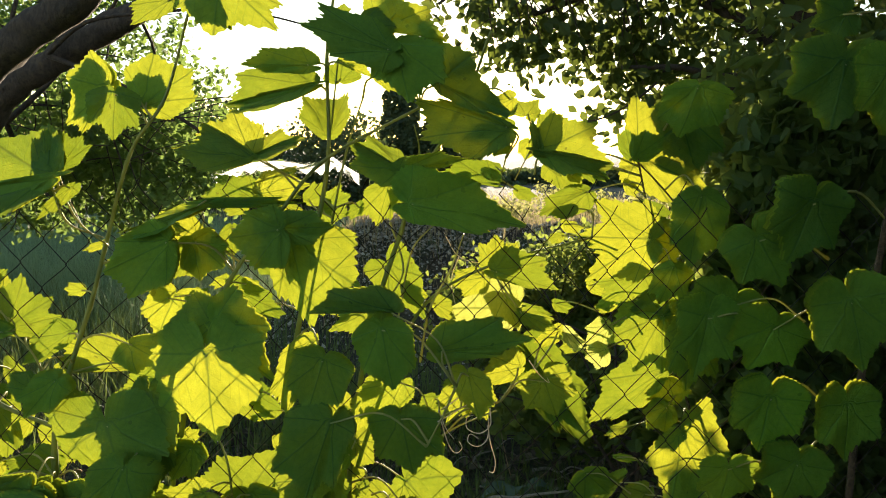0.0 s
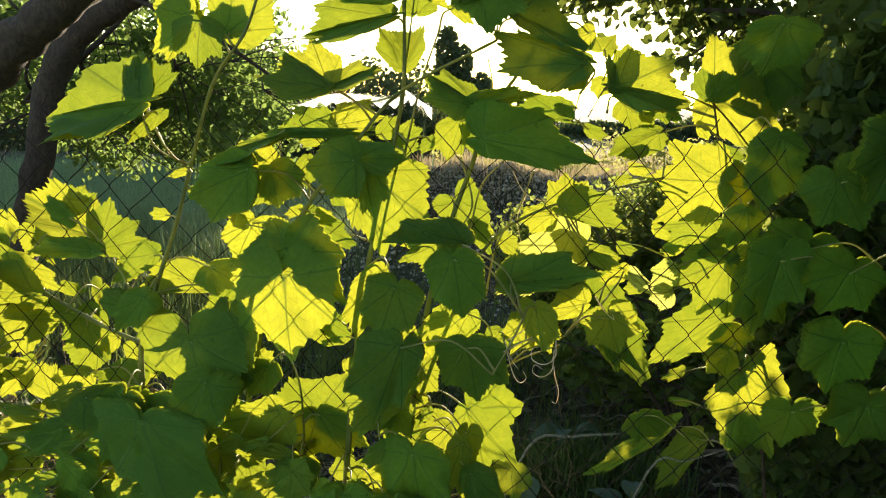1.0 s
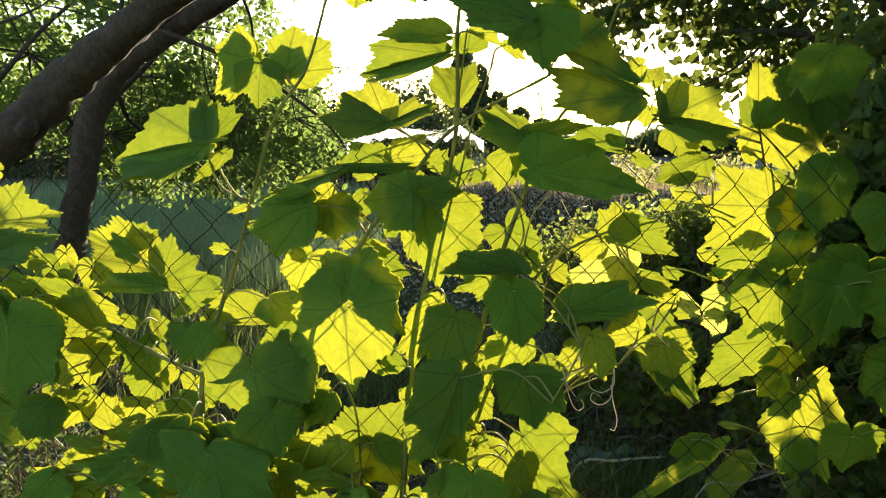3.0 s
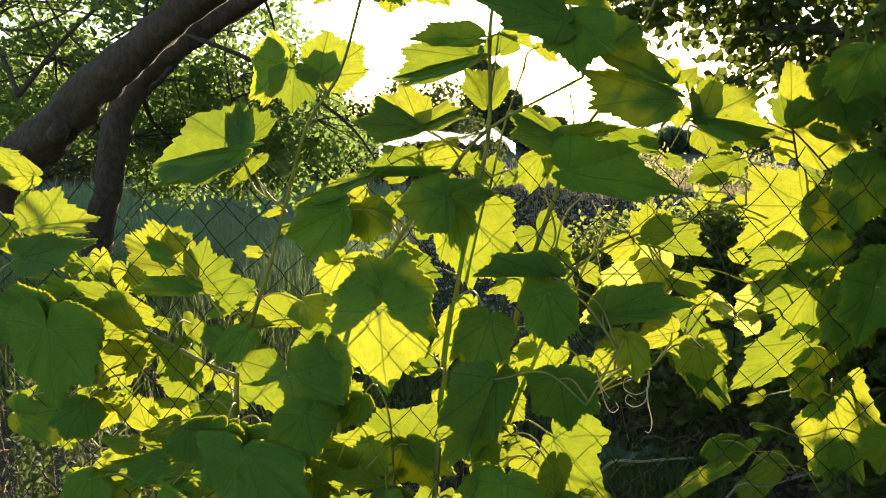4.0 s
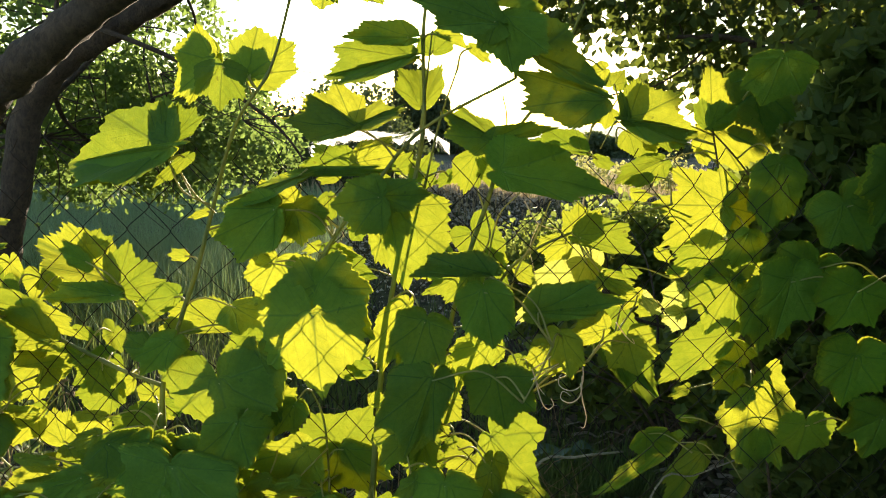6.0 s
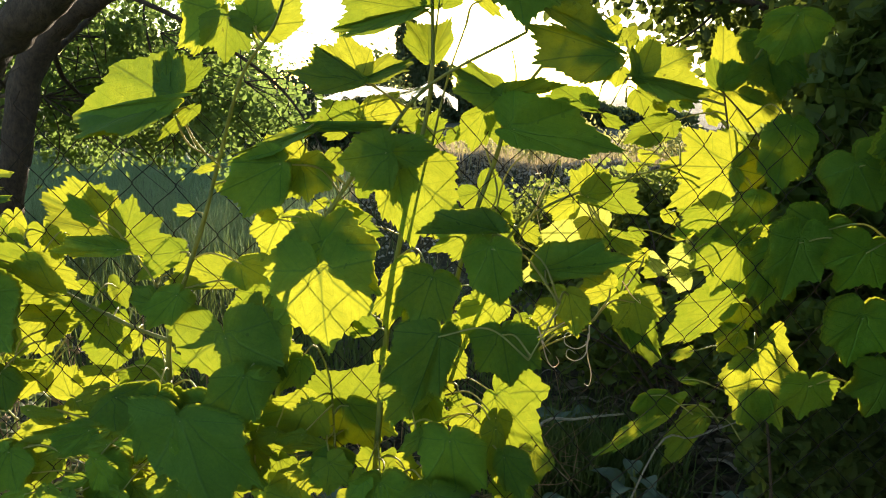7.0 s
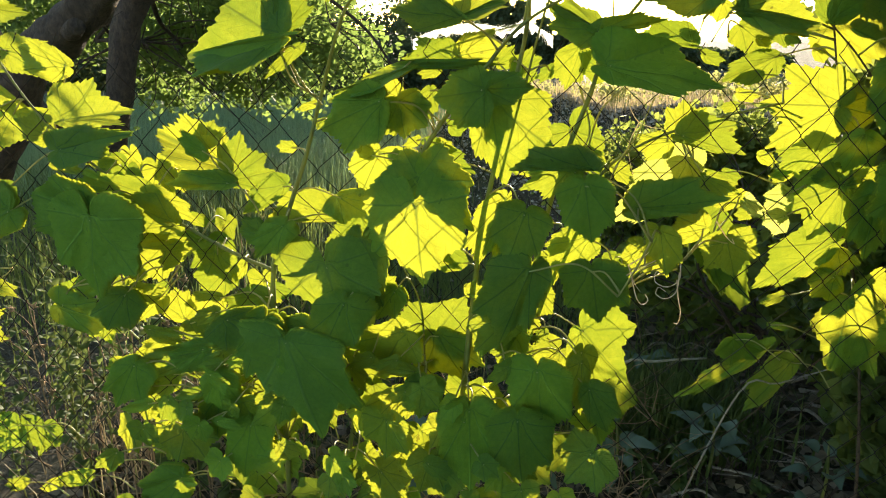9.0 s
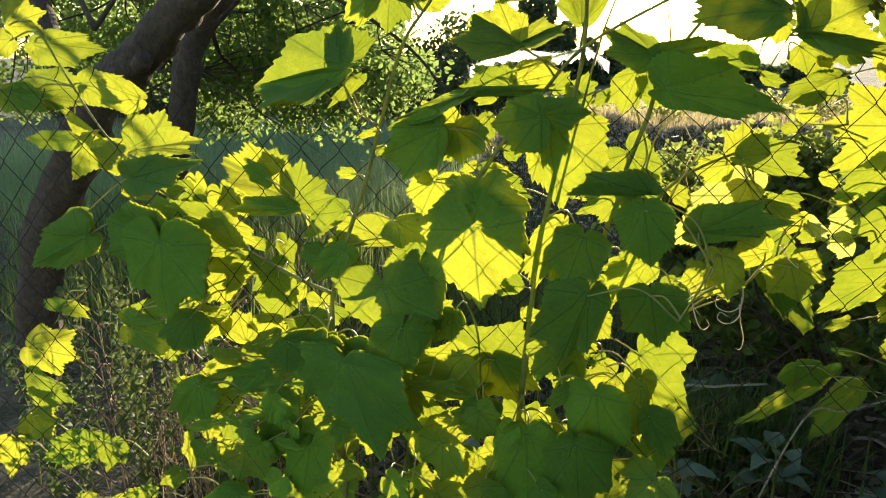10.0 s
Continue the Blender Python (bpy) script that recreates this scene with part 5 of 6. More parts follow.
# ---- the tree beyond the fence ----
def scatter_leaves(blobs, count, size, seed, long=1.7, droop=0.3, clumps=0):
    """Verts and faces of many small folded leaves inside rough clumps: (x, y, z, rx, ry, rz)."""
    r = np.random.RandomState(seed)
    vol = np.array([b[3] * b[4] * b[5] for b in blobs]) ** 0.75
    pick = r.choice(len(blobs), count, p=vol / vol.sum())
    b = np.array(blobs)[pick]
    d = r.normal(size=(count, 3))
    d /= np.linalg.norm(d, axis=1)[:, None]
    c = b[:, :3] + d * b[:, 3:] * (r.uniform(0.15, 1.0, (count, 1)) ** 0.45)
    if clumps:
        centres = c[:clumps]
        c = centres[r.randint(clumps, size=count)] + r.normal(size=(count, 3)) * size * np.array([2.6, 2.6, 1.8])
    y = r.normal(size=(count, 3))
    y[:, 2] -= droop
    y /= np.linalg.norm(y, axis=1)[:, None]
    x = np.cross(y, r.normal(size=(count, 3)))
    x /= np.linalg.norm(x, axis=1)[:, None]
    z = np.cross(x, y)
    s = size * r.uniform(0.55, 1.25, (count, 1))
    base, tip = c - y * s * long / 2, c + y * s * long / 2
    lift = z * s * 0.12
    r1, r2 = base + y * s * long * 0.36 + x * s * 0.5 + lift, base + y * s * long * 0.70 + x * s * 0.36 + lift * 0.7
    l1, l2 = base + y * s * long * 0.36 - x * s * 0.5 + lift, base + y * s * long * 0.70 - x * s * 0.36 + lift * 0.7
    v = np.stack([base, r1, r2, tip, l2, l1], 1).reshape(-1, 3)
    o = np.arange(count) * 6
    f = np.concatenate([np.stack([o, o + 1, o + 2, o + 3], 1), np.stack([o, o + 3, o + 4, o + 5], 1)])
    return v.tolist(), f.tolist()


def crown(parent, blobs, count, size, seed, material, long=1.7, clumps=0, label=""):
    v, f = scatter_leaves(blobs, count, size, seed, long, clumps=clumps)
    ob = link_mesh("crown", mesh_of("crown", v, f), material, parent, label, smooth=False)
    ob.matrix_parent_inverse = parent.matrix_basis.inverted()
    return tagged(ob, kind="stuff")


def limb(parent, points, r0, r1, name="limb", sides=14, bumps=0.25, steps=10):
    bm = bmesh.new()
    tube(bm, spline(points, steps), lambda t: r0 + (r1 - r0) * t, sides, bumps, r0 * 70)
    ob = link(name, bm, BARK, parent)
    ob.matrix_parent_inverse = parent.matrix_basis.inverted()
    return ob


def twigs(parent, starts, seed, length, r0, count, rise=0.2):
    """Thin side branches that leave given points."""
    r = random.Random(seed)
    for _ in range(count):
        p = Vector(r.choice(starts))
        d = Vector((r.uniform(-1, 1), r.uniform(-0.6, 1), r.uniform(-0.5, 0.8) + rise)).normalized()
        pts = [p]
        for k in range(4):
            d = (d + Vector((r.uniform(-.4, .4), r.uniform(-.4, .4), r.uniform(-.35, .3)))).normalized()
            pts.append(pts[-1] + d * length / 4 * r.uniform(0.7, 1.2))
        limb(parent, pts, r0 * r.uniform(0.6, 1), r0 * 0.2, "branch", 6, 0.15, 4)


def build_leaning_tree():
    tree = thing("leaning_tree", (-2.40, 2.35, 0), "dark forked leaning tree trunk with fine foliage behind a fence", "tree")
    limb(tree, [(-2.40, 1.95, -0.1), (-2.25, 1.95, 0.6), (-1.974, 1.90, 1.025), (-1.841, 1.90, 1.237), (-1.666, 1.90, 1.367), (-1.531, 1.90, 1.483), (-1.394, 1.90, 1.583), (-1.224, 1.90, 1.704), (-1.020, 1.90, 1.850), (-0.800, 1.98, 2.274)], 0.086, 0.042, "trunk", 18)
    limb(tree, [(-2.40, 2.7, -0.1), (-2.30, 2.7, 0.4), (-2.200, 2.70, 0.663), (-2.100, 2.70, 1.012), (-1.986, 2.70, 1.416), (-1.821, 2.70, 1.623), (-1.632, 2.70, 1.742), (-1.434, 2.70, 1.856), (-1.141, 2.70, 2.024), (-0.622, 2.87, 2.543)], 0.068, 0.045, "trunk", 16)
    limb(tree, [(-2.2, 2.35, 0.95), (-2.6, 2.6, 1.3), (-3.1, 3.0, 1.9), (-3.6, 3.3, 2.7)], 0.07, 0.03)
    limb(tree, [(-1.69, 1.90, 1.36), (-1.63, 1.86, 1.355), (-1.58, 1.82, 1.37)], 0.035, 0.026, "stub", 12, 0.1, 4)
    twigs(tree, [(-2.4, 2.6, 1.5), (-2.0, 2.9, 1.5), (-1.6, 2.6, 1.75), (-3.0, 2.9, 1.8), (-1.2, 2.6, 2.0), (-2.6, 3.3, 1.3)], 4, 1.3, 0.014, 20)
    twigs(tree, [(-3.2, 3.2, 2.0), (-2.6, 3.1, 1.7), (-2.1, 3.2, 1.9), (-1.7, 3.2, 1.5), (-3.6, 3.4, 1.6), (-2.4, 3.4, 1.3)], 44, 0.9, 0.007, 60, -0.15)
    blobs = [(-2.6, 3.6, 1.75, 1.0, 0.9, 0.55), (-1.9, 3.7, 1.7, 0.6, 0.8, 0.45), (-3.7, 3.6, 2.6, 1.2, 1.0, 0.6), (-1.9, 3.5, 2.4, 0.8, 0.9, 0.4), (-4.6, 4.2, 1.4, 1.2, 1.0, 0.5), (-1.45, 3.5, 1.35, 0.28, 0.4, 0.35), (-1.75, 3.8, 1.36, 0.45, 0.5, 0.24), (-2.9, 4.1, 1.4, 1.0, 0.6, 0.3), (-2.3, 3.9, 1.25, 0.5, 0.5, 0.2)]
    crown(tree, blobs, 40000, 0.026, 11, FINE_LEAF, clumps=700)
    low = [(-1.81, 4.31, 1.29, 0.28, 0.25, 0.28), (-1.50, 4.31, 1.21, 0.20, 0.25, 0.18), (-2.03, 4.31, 1.01, 0.28, 0.25, 0.20), (-2.51, 4.31, 1.35, 0.38, 0.25, 0.20), (-2.90, 4.31, 1.20, 0.32, 0.25, 0.25), (-2.36, 4.31, 1.09, 0.25, 0.25, 0.15), (-3.64, 4.31, 1.70, 0.50, 0.38, 0.38), (-2.75, 4.31, 0.92, 0.25, 0.25, 0.10)]
    crown(tree, low, 9000, 0.03, 12, FINE_LEAF, clumps=300)
    twigs(tree, [(-1.65, 3.2, 1.62), (-1.93, 3.2, 1.59), (-1.42, 3.2, 1.53), (-2.19, 3.2, 1.45), (-1.25, 3.2, 1.4), (-1.61, 3.2, 1.34)], 45, 0.6, 0.004, 22, -0.3)


build_leaning_tree()


def build_right_tree():
    tree = thing("overhanging_tree", (1.75, 2.9, 0), "dark dense tree with overhanging leafy branches", "tree")
    limb(tree, [(1.75, 2.9, -0.1), (1.65, 2.85, 0.8), (1.5, 2.8, 1.6), (1.2, 2.9, 2.3), (0.8, 3.1, 2.9)], 0.13, 0.06, "trunk")
    limb(tree, [(1.5, 2.8, 1.6), (1.1, 2.85, 1.95), (0.7, 2.95, 2.1), (0.3, 3.05, 2.0)], 0.03, 0.010)
    limb(tree, [(1.6, 2.8, 1.2), (1.2, 2.7, 1.55), (0.9, 2.65, 1.72), (0.62, 2.7, 1.74)], 0.022, 0.008)
    limb(tree, [(1.2, 2.9, 2.3), (0.7, 2.8, 2.35), (0.2, 2.8, 2.2), (-0.1, 2.85, 2.0)], 0.025, 0.006)
    # Limb out to the added, unseen part of the crown.
    limb(tree, [(1.62, 2.6, 1.0), (1.75, 1.8, 1.9), (1.7, 1.0, 2.5), (1.4, 0.4, 2.8)], 0.06, 0.02)
    twigs(tree, [(0.9, 2.95, 2.05), (0.5, 3.0, 2.05), (0.8, 3.1, 2.6), (1.2, 2.85, 1.9), (0.8, 2.7, 1.75)], 9, 0.7, 0.007, 20, -0.1)
    r = random.Random(19)
    for _ in range(34):
        x = r.uniform(-0.05, 1.0)
        p = Vector((x, r.uniform(2.7, 3.2), r.uniform(2.1, 2.4)))
        low = 1.80 - 0.25 * max(0.0, x) + r.uniform(0, 0.25)
        q = Vector((x + r.uniform(0.02, 0.25), p.y + r.uniform(-0.1, 0.1), low))
        bow = Vector((r.uniform(-0.1, 0.05), r.uniform(-0.05, 0.05), 0.05))
        limb(tree, [p, p.lerp(q, 0.35) + bow, p.lerp(q, 0.7) + bow * 0.6, q], 0.0055, 0.0015, "branch", 5, 0.1, 4)
    blobs = [(0.06, 3.0, 2.12, 0.22, 0.3, 0.22), (0.35, 3.0, 2.05, 0.25, 0.3, 0.26), (0.62, 3.0, 2.0, 0.25, 0.3, 0.28), (0.9, 2.95, 1.88, 0.32, 0.3, 0.32), (1.3, 3.0, 1.85, 0.6, 0.4, 0.5), (0.98, 2.8, 1.72, 0.3, 0.2, 0.16), (0.70, 2.9, 1.66, 0.14, 0.2, 0.16), (0.30, 3.0, 1.88, 0.22, 0.25, 0.13), (0.56, 3.0, 1.80, 0.18, 0.2, 0.16), (1.6, 2.7, 1.4, 0.65, 0.5, 0.8), (2.4, 2.6, 1.3, 0.9, 0.7, 1.4)]
    crown(tree, blobs, 12000, 0.04, 21, TREE_LEAF, 1.4, 700)
    # Upper crown, and unseen foliage near the camera added to shade the right.
    blobs = [(0.6, 3.2, 2.6, 0.8, 0.4, 0.25), (1.5, 3.0, 3.0, 1.5, 0.9, 0.6), (1.75, 0.7, 1.6, 0.6, 0.9, 1.1), (1.4, 1.1, 2.75, 0.9, 0.9, 0.35), (2.0, 1.6, 2.2, 0.8, 0.9, 0.8), (1.2, -0.1, 2.6, 0.7, 0.8, 0.3), (1.6, -0.5, 1.5, 0.5, 0.7, 1.1), (1.15, 0.2, 2.3, 0.45, 0.6, 0.3), (1.25, -0.9, 1.5, 0.4, 0.5, 0.9), (1.3, 0.3, 1.1, 0.3, 0.8, 1.1), (1.0, 0.5, 2.25, 0.5, 0.6, 0.2)]
    crown(tree, blobs, 42000, 0.07, 22, TREE_LEAF, 1.5)


build_right_tree()


def build_hedge():
    bush = thing("hedge_bush", (1.2, 2.3, 0), "dark overgrown hedge bush in shade with sunlit leaf rims", "bush")
    twigs(bush, [(0.7, 2.3, 0.1), (1.1, 2.3, 0.1), (1.5, 2.2, 0.1), (0.9, 2.5, 0.5)], 14, 1.2, 0.01, 22, 0.6)
    blobs = [(0.98, 2.3, 0.95, 0.25, 0.4, 0.5), (1.2, 2.2, 0.9, 0.5, 0.5, 0.9), (0.5, 2.7, 0.40, 0.4, 0.35, 0.22), (1.9, 2.0, 0.9, 0.7, 0.6, 1.0), (1.6, 1.6, 0.8, 0.5, 0.4, 0.9)]
    blobs += [(0.96, 2.0, 1.0, 0.33, 0.3, 0.95), (0.8, 2.3, 0.7, 0.2, 0.3, 0.5), (1.1, 2.0, 1.2, 0.42, 0.3, 0.5), (1.12, 1.9, 0.5, 0.4, 0.3, 0.5), (1.5, 1.9, 1.5, 0.6, 0.3, 0.5)]
    crown(bush, [(0.97, 1.75, 0.85, 0.32, 0.12, 0.85), (0.82, 1.6, 0.6, 0.19, 0.08, 0.3)], 15000, 0.042, 33, HEDGE_LEAF, 1.5)
    crown(bush, blobs, 38000, 0.039, 31, HEDGE_LEAF, 1.5)
    # Unseen foliage beside and above the camera, added to keep sky light off the right-hand leaves.
    crown(bush, [(1.14, 0.3, 0.7, 0.26, 0.75, 0.8), (1.14, 0.3, 1.6, 0.26, 0.75, 0.8), (1.3, -0.5, 1.2, 0.3, 0.5, 1.2), (0.98, -0.1, 1.8, 0.2, 0.5, 0.8), (0.86, 0.3, 2.35, 0.4, 0.45, 0.3), (1.0, -0.9, 1.7, 0.3, 0.5, 0.9), (0.74, 0.1, 1.3, 0.15, 0.32, 1.0), (0.6, 0.25, 2.25, 0.32, 0.35, 0.25)], 34000, 0.055, 34, HEDGE_LEAF, 1.5)


build_hedge()


def build_low_bush():
    bush = thing("low_bush", (0.6, 3.4, height(0.6, 3.4)), "low small-leaved bush with sunlit leaf tips in shade", "bush")
    twigs(bush, [(0.45, 3.4, 0.02), (0.6, 3.4, 0.02), (0.8, 3.4, 0.02), (0.25, 3.5, 0.02)], 15, 1.0, 0.007, 26, 0.9)
    blobs = [(0.62, 3.4, 0.82, 0.26, 0.22, 0.24), (0.86, 3.4, 0.6, 0.3, 0.3, 0.4), (0.45, 3.45, 0.5, 0.25, 0.2, 0.26), (0.16, 3.5, 0.6, 0.22, 0.2, 0.32)]
    crown(bush, blobs, 15000, 0.026, 35, HEDGE_LEAF, 1.5, 500)


build_low_bush()


def build_far_woods():
    woods = thing("far_treeline", (0, 40, -0.2), "dark hazy treeline beyond the field", "trees", kind="stuff")
    r = random.Random(8)
    blobs = []
    for x, top, wide in ((-4.6, 5.3, 0.9), (-3.7, 4.4, 0.7), (-2.7, 3.0, 0.7), (-1.5, 2.2, 0.7), (-0.4, 1.6, 0.8)):
        blobs += [(x, 37, top * f, wide * w, 1.0, top * 0.24) for f, w in ((0.1, 1.2), (0.45, 1.1), (0.76, 0.7))] * 2
    for i in range(14):
        x, h = 0.3 + i * 0.8, r.uniform(0.9, 1.6)
        blobs += [(x + r.uniform(-0.4, 0.4), 38 + r.uniform(-2, 4), -0.4 + h * (0.1 + 0.3 * k), 1.4 - 0.25 * k, 1.4, h * 0.3) for k in range(3)]
    crown(woods, blobs, 24000, 0.2, 41, FAR_LEAF, 1.3)
    grove = thing("field_grove", (-8, 16, -0.2), "dark blue-green grove of leafy trees at the edge of the meadow", "trees", kind="stuff")
    blobs = []
    for i in range(26):
        x = -14.5 + i * 0.48 + r.uniform(-0.2, 0.2)
        h = r.uniform(1.7, 2.6) * (1.25 if x < -6 else 1.0)
        for k in range(3):
            blobs.append((x + r.uniform(-0.35, 0.35), 16 + r.uniform(-1, 1.5), -0.3 + h * (0.15 + 0.3 * k), 0.75 - 0.12 * k, 0.7, h * 0.26))
    crown(grove, blobs, 60000, 0.085, 42, FAR_LEAF, 1.4, 2600)


build_far_woods()


def blades(parent, name, spots, count, seed, tall, material, width=0.006, label=""):
    """Curved grass blades, in patches (x, y, rx, ry)."""
    r = np.random.RandomState(seed)
    verts, faces = [], []
    for _ in range(count):
        x0, y0, rx, ry = spots[r.randint(len(spots))]
        x, y = x0 + r.normal() * rx * 0.5, y0 + r.normal() * ry * 0.5
        z = height(x, y) - 0.01
        a, lean, h = r.uniform(0, 6.28), r.uniform(0.1, 0.7), tall * r.uniform(0.4, 1.15)
        dx, dy = math.cos(a), math.sin(a)
        w = width * r.uniform(0.6, 1.3)
        o = len(verts)
        for t in (0.0, 0.4, 0.75):
            px, py, pz = x + dx * lean * h * t * t, y + dy * lean * h * t * t, z + h * t * (1 - 0.25 * lean * t)
            ww = w * (1 - 0.75 * t)
            verts += [(px - dy * ww, py + dx * ww, pz), (px + dy * ww, py - dx * ww, pz)]
        verts.append((x + dx * lean * h, y + dy * lean * h, z + h * (1 - 0.35 * lean)))
        faces += [(o, o + 1, o + 3, o + 2), (o + 2, o + 3, o + 5, o + 4), (o + 4, o + 5, o + 6)]
    ob = link_mesh(name, mesh_of(name, verts, faces), material, parent)
    return tagged(ob, label, "grass", kind="stuff")


blades(None, "meadow", [(-7.0 + 0.8 * i, 5.6 + 0.5 * (i % 3), 0.9, 1.5) for i in range(7)] + [(-8.0 + 1.1 * i, 9.5 + 0.8 * (i % 3), 1.6, 2.2) for i in range(7)], 52000, 61, 0.42, WEED_LEAF, 0.003, "soft blue-green meadow grass in shade beyond the fence")


def build_shrubs():
    shrubs = thing("field_shrubs", (1.2, 8.2, 0), "pale sunlit shrubs at the edge of the field", "shrubs", kind="stuff")
    r = random.Random(28)
    blobs = [(-0.9 + 0.3 * i, 8.2 + r.uniform(-0.5, 0.5), r.uniform(0.4, 0.62), 0.32, 0.3, r.uniform(0.4, 0.6)) for i in range(16)]
    crown(shrubs, blobs, 20000, 0.03, 62, SHRUB_LEAF, 2.0, 500)


build_shrubs()
blades(None, "grass", [(-2.6, 3.2, 1.6, 1.0), (-0.6, 3.2, 1.2, 1.0), (0.3, 2.1, 0.3, 0.2), (-2.6, 4.2, 1.6, 0.8), (-3.5, 5.0, 2.0, 0.9)], 12000, 51, 0.32, GRASS, 0.004, "long green meadow grass beyond the fence")
blades(None, "bank_grass", [(-0.9 + 0.4 * i, 5.0, 0.4, 0.9) for i in range(10)] + [(-1.3 + 0.4 * i, 5.5, 0.5, 0.5) for i in range(11)] * 3, 5200, 54, 0.15, DRY_GRASS, 0.003, "sparse dry grass on the earth bank beyond the fence")


def build_clods():
    """Crumbly lumps of earth and stone on the slope of the bank."""
    r = np.random.RandomState(57)
    n = 16000
    x, y = r.uniform(-1.6, 2.6, n), 5.75 - np.abs(r.normal(size=n)) * 0.75
    s = 0.004 + 0.016 * r.uniform(0, 1, n) ** 3
    c = np.array([(a, b, height(a, b) + 0.3 * q) for a, b, q in zip(x, y, s)])
    shape = np.array([(1, 0, 0), (0, 1, 0), (-1, 0, 0), (0, -1, 0), (0, 0, 0.8), (0, 0, -0.8)])
    v = c[:, None, :] + shape[None] * s[:, None, None] * r.uniform(0.5, 1.4, (n, 6, 3)) + r.normal(size=(n, 6, 3)) * s[:, None, None] * 0.2
    tri = np.array([(0, 1, 4), (1, 2, 4), (2, 3, 4), (3, 0, 4), (1, 0, 5), (2, 1, 5), (3, 2, 5), (0, 3, 5)])
    f = (np.arange(n) * 6)[:, None, None] + tri[None]
    ob = link_mesh("earth_clods", mesh_of("earth_clods", v.reshape(-1, 3).tolist(), f.reshape(-1, 3).tolist()), CLOD, None, "", False)
    tagged(ob, "crumbly grey lumps of earth and stones on the bank", "earth", kind="stuff")


build_clods()
blades(None, "meadow_grass", [(1.5, 11, 3, 2), (2, 13, 4, 3), (4, 12, 5, 2), (1, 15, 8, 3), (1.5, 9, 3, 1), (3, 20, 8, 4)], 16000, 52, 0.42, DRY_GRASS, 0.012, "pale sunlit dry meadow grass")
blades(None, "dry_weeds", [(-1.35, 1.5, 0.4, 0.2), (-1.0, 1.7, 0.5, 0.2)], 130, 53, 0.34, DRY_GRASS, 0.002, "dry straw-coloured weeds along the fence")


# ---- a road beyond the field ----
bm = bmesh.new()
bmesh.ops.create_grid(bm, x_segments=30, y_segments=1, size=1)
bmesh.ops.transform(bm, matrix=Matrix.Diagonal((30, 1.5, 1, 1)), verts=bm.verts)
road = link("road", bm, ROAD)
road.location = (-32.5, 27, -0.13)
tagged(road, "pale worn asphalt lane across the field", "road", kind="structure")


# ---- tendrils and cobweb ----
def tendril(points, r0=0.0012):
    bm = bmesh.new()
    tube(bm, spline(points, 10), lambda t: r0 * (1 - 0.6 * t), 6)
    ob = link("tendril", bm, TENDRIL, vine, "pale brown curled tendril")
    ob.matrix_parent_inverse = vine.matrix_basis.inverted()


tendril([(0.113, 1.020, 0.997), (0.114, 1.024, 0.967), (0.097, 1.028, 0.951), (0.077, 1.032, 0.957), (0.076, 1.036, 0.973), (0.087, 1.040, 0.977)], 0.0012)
tendril([(0.111, 1.010, 0.985), (0.110, 1.014, 0.949), (0.095, 1.018, 0.933), (0.079, 1.022, 0.938), (0.082, 1.026, 0.950), (0.096, 1.030, 0.941)], 0.0012)
tendril([(0.110, 1.020, 0.968), (0.116, 1.024, 0.935), (0.124, 1.028, 0.905), (0.122, 1.032, 0.883), (0.115, 1.036, 0.882)], 0.0012)
tendril([(0.033, 1.030, 0.972), (0.047, 1.034, 0.927), (0.059, 1.038, 0.911), (0.069, 1.042, 0.918), (0.064, 1.046, 0.928)], 0.0012)
tendril([(0.029, 1.040, 0.983), (0.042, 1.044, 0.950), (0.055, 1.048, 0.931)], 0.0012)
tendril([(0.028, 1.040, 0.963), (0.055, 1.044, 0.979), (0.082, 1.048, 0.996)], 0.0012)
tendril([(0.033, 1.050, 0.980), (0.059, 1.054, 0.999), (0.079, 1.058, 1.021)], 0.0012)
tendril([(0.179, 1.100, 1.054), (0.198, 1.104, 1.028), (0.215, 1.108, 1.013), (0.212, 1.112, 1.021)], 0.0012)
tendril([(-0.606, 1.060, 1.373), (-0.600, 1.064, 1.336), (-0.572, 1.068, 1.267)], 0.0012)
tendril([(0.02, 1.3, 1.245), (0.05, 1.3, 1.20), (0.10, 1.3, 1.19), (0.14, 1.3, 1.22)])
tendril([(0.05, 1.3, 1.20), (0.035, 1.31, 1.15), (0.045, 1.3, 1.10)])
tendril([(0.14, 1.3, 1.26), (0.13, 1.3, 1.21), (0.09, 1.3, 1.14), (0.04, 1.29, 1.09)], 0.0018)


LEFT_OUT = (-16, -11, -5, -4, 2, 11, 14, 16, 20, 28, 34, 36, 39, 41, 42, 51, 56, 57, 60, 61, 62, 67, 68, 72, 75, 77, )


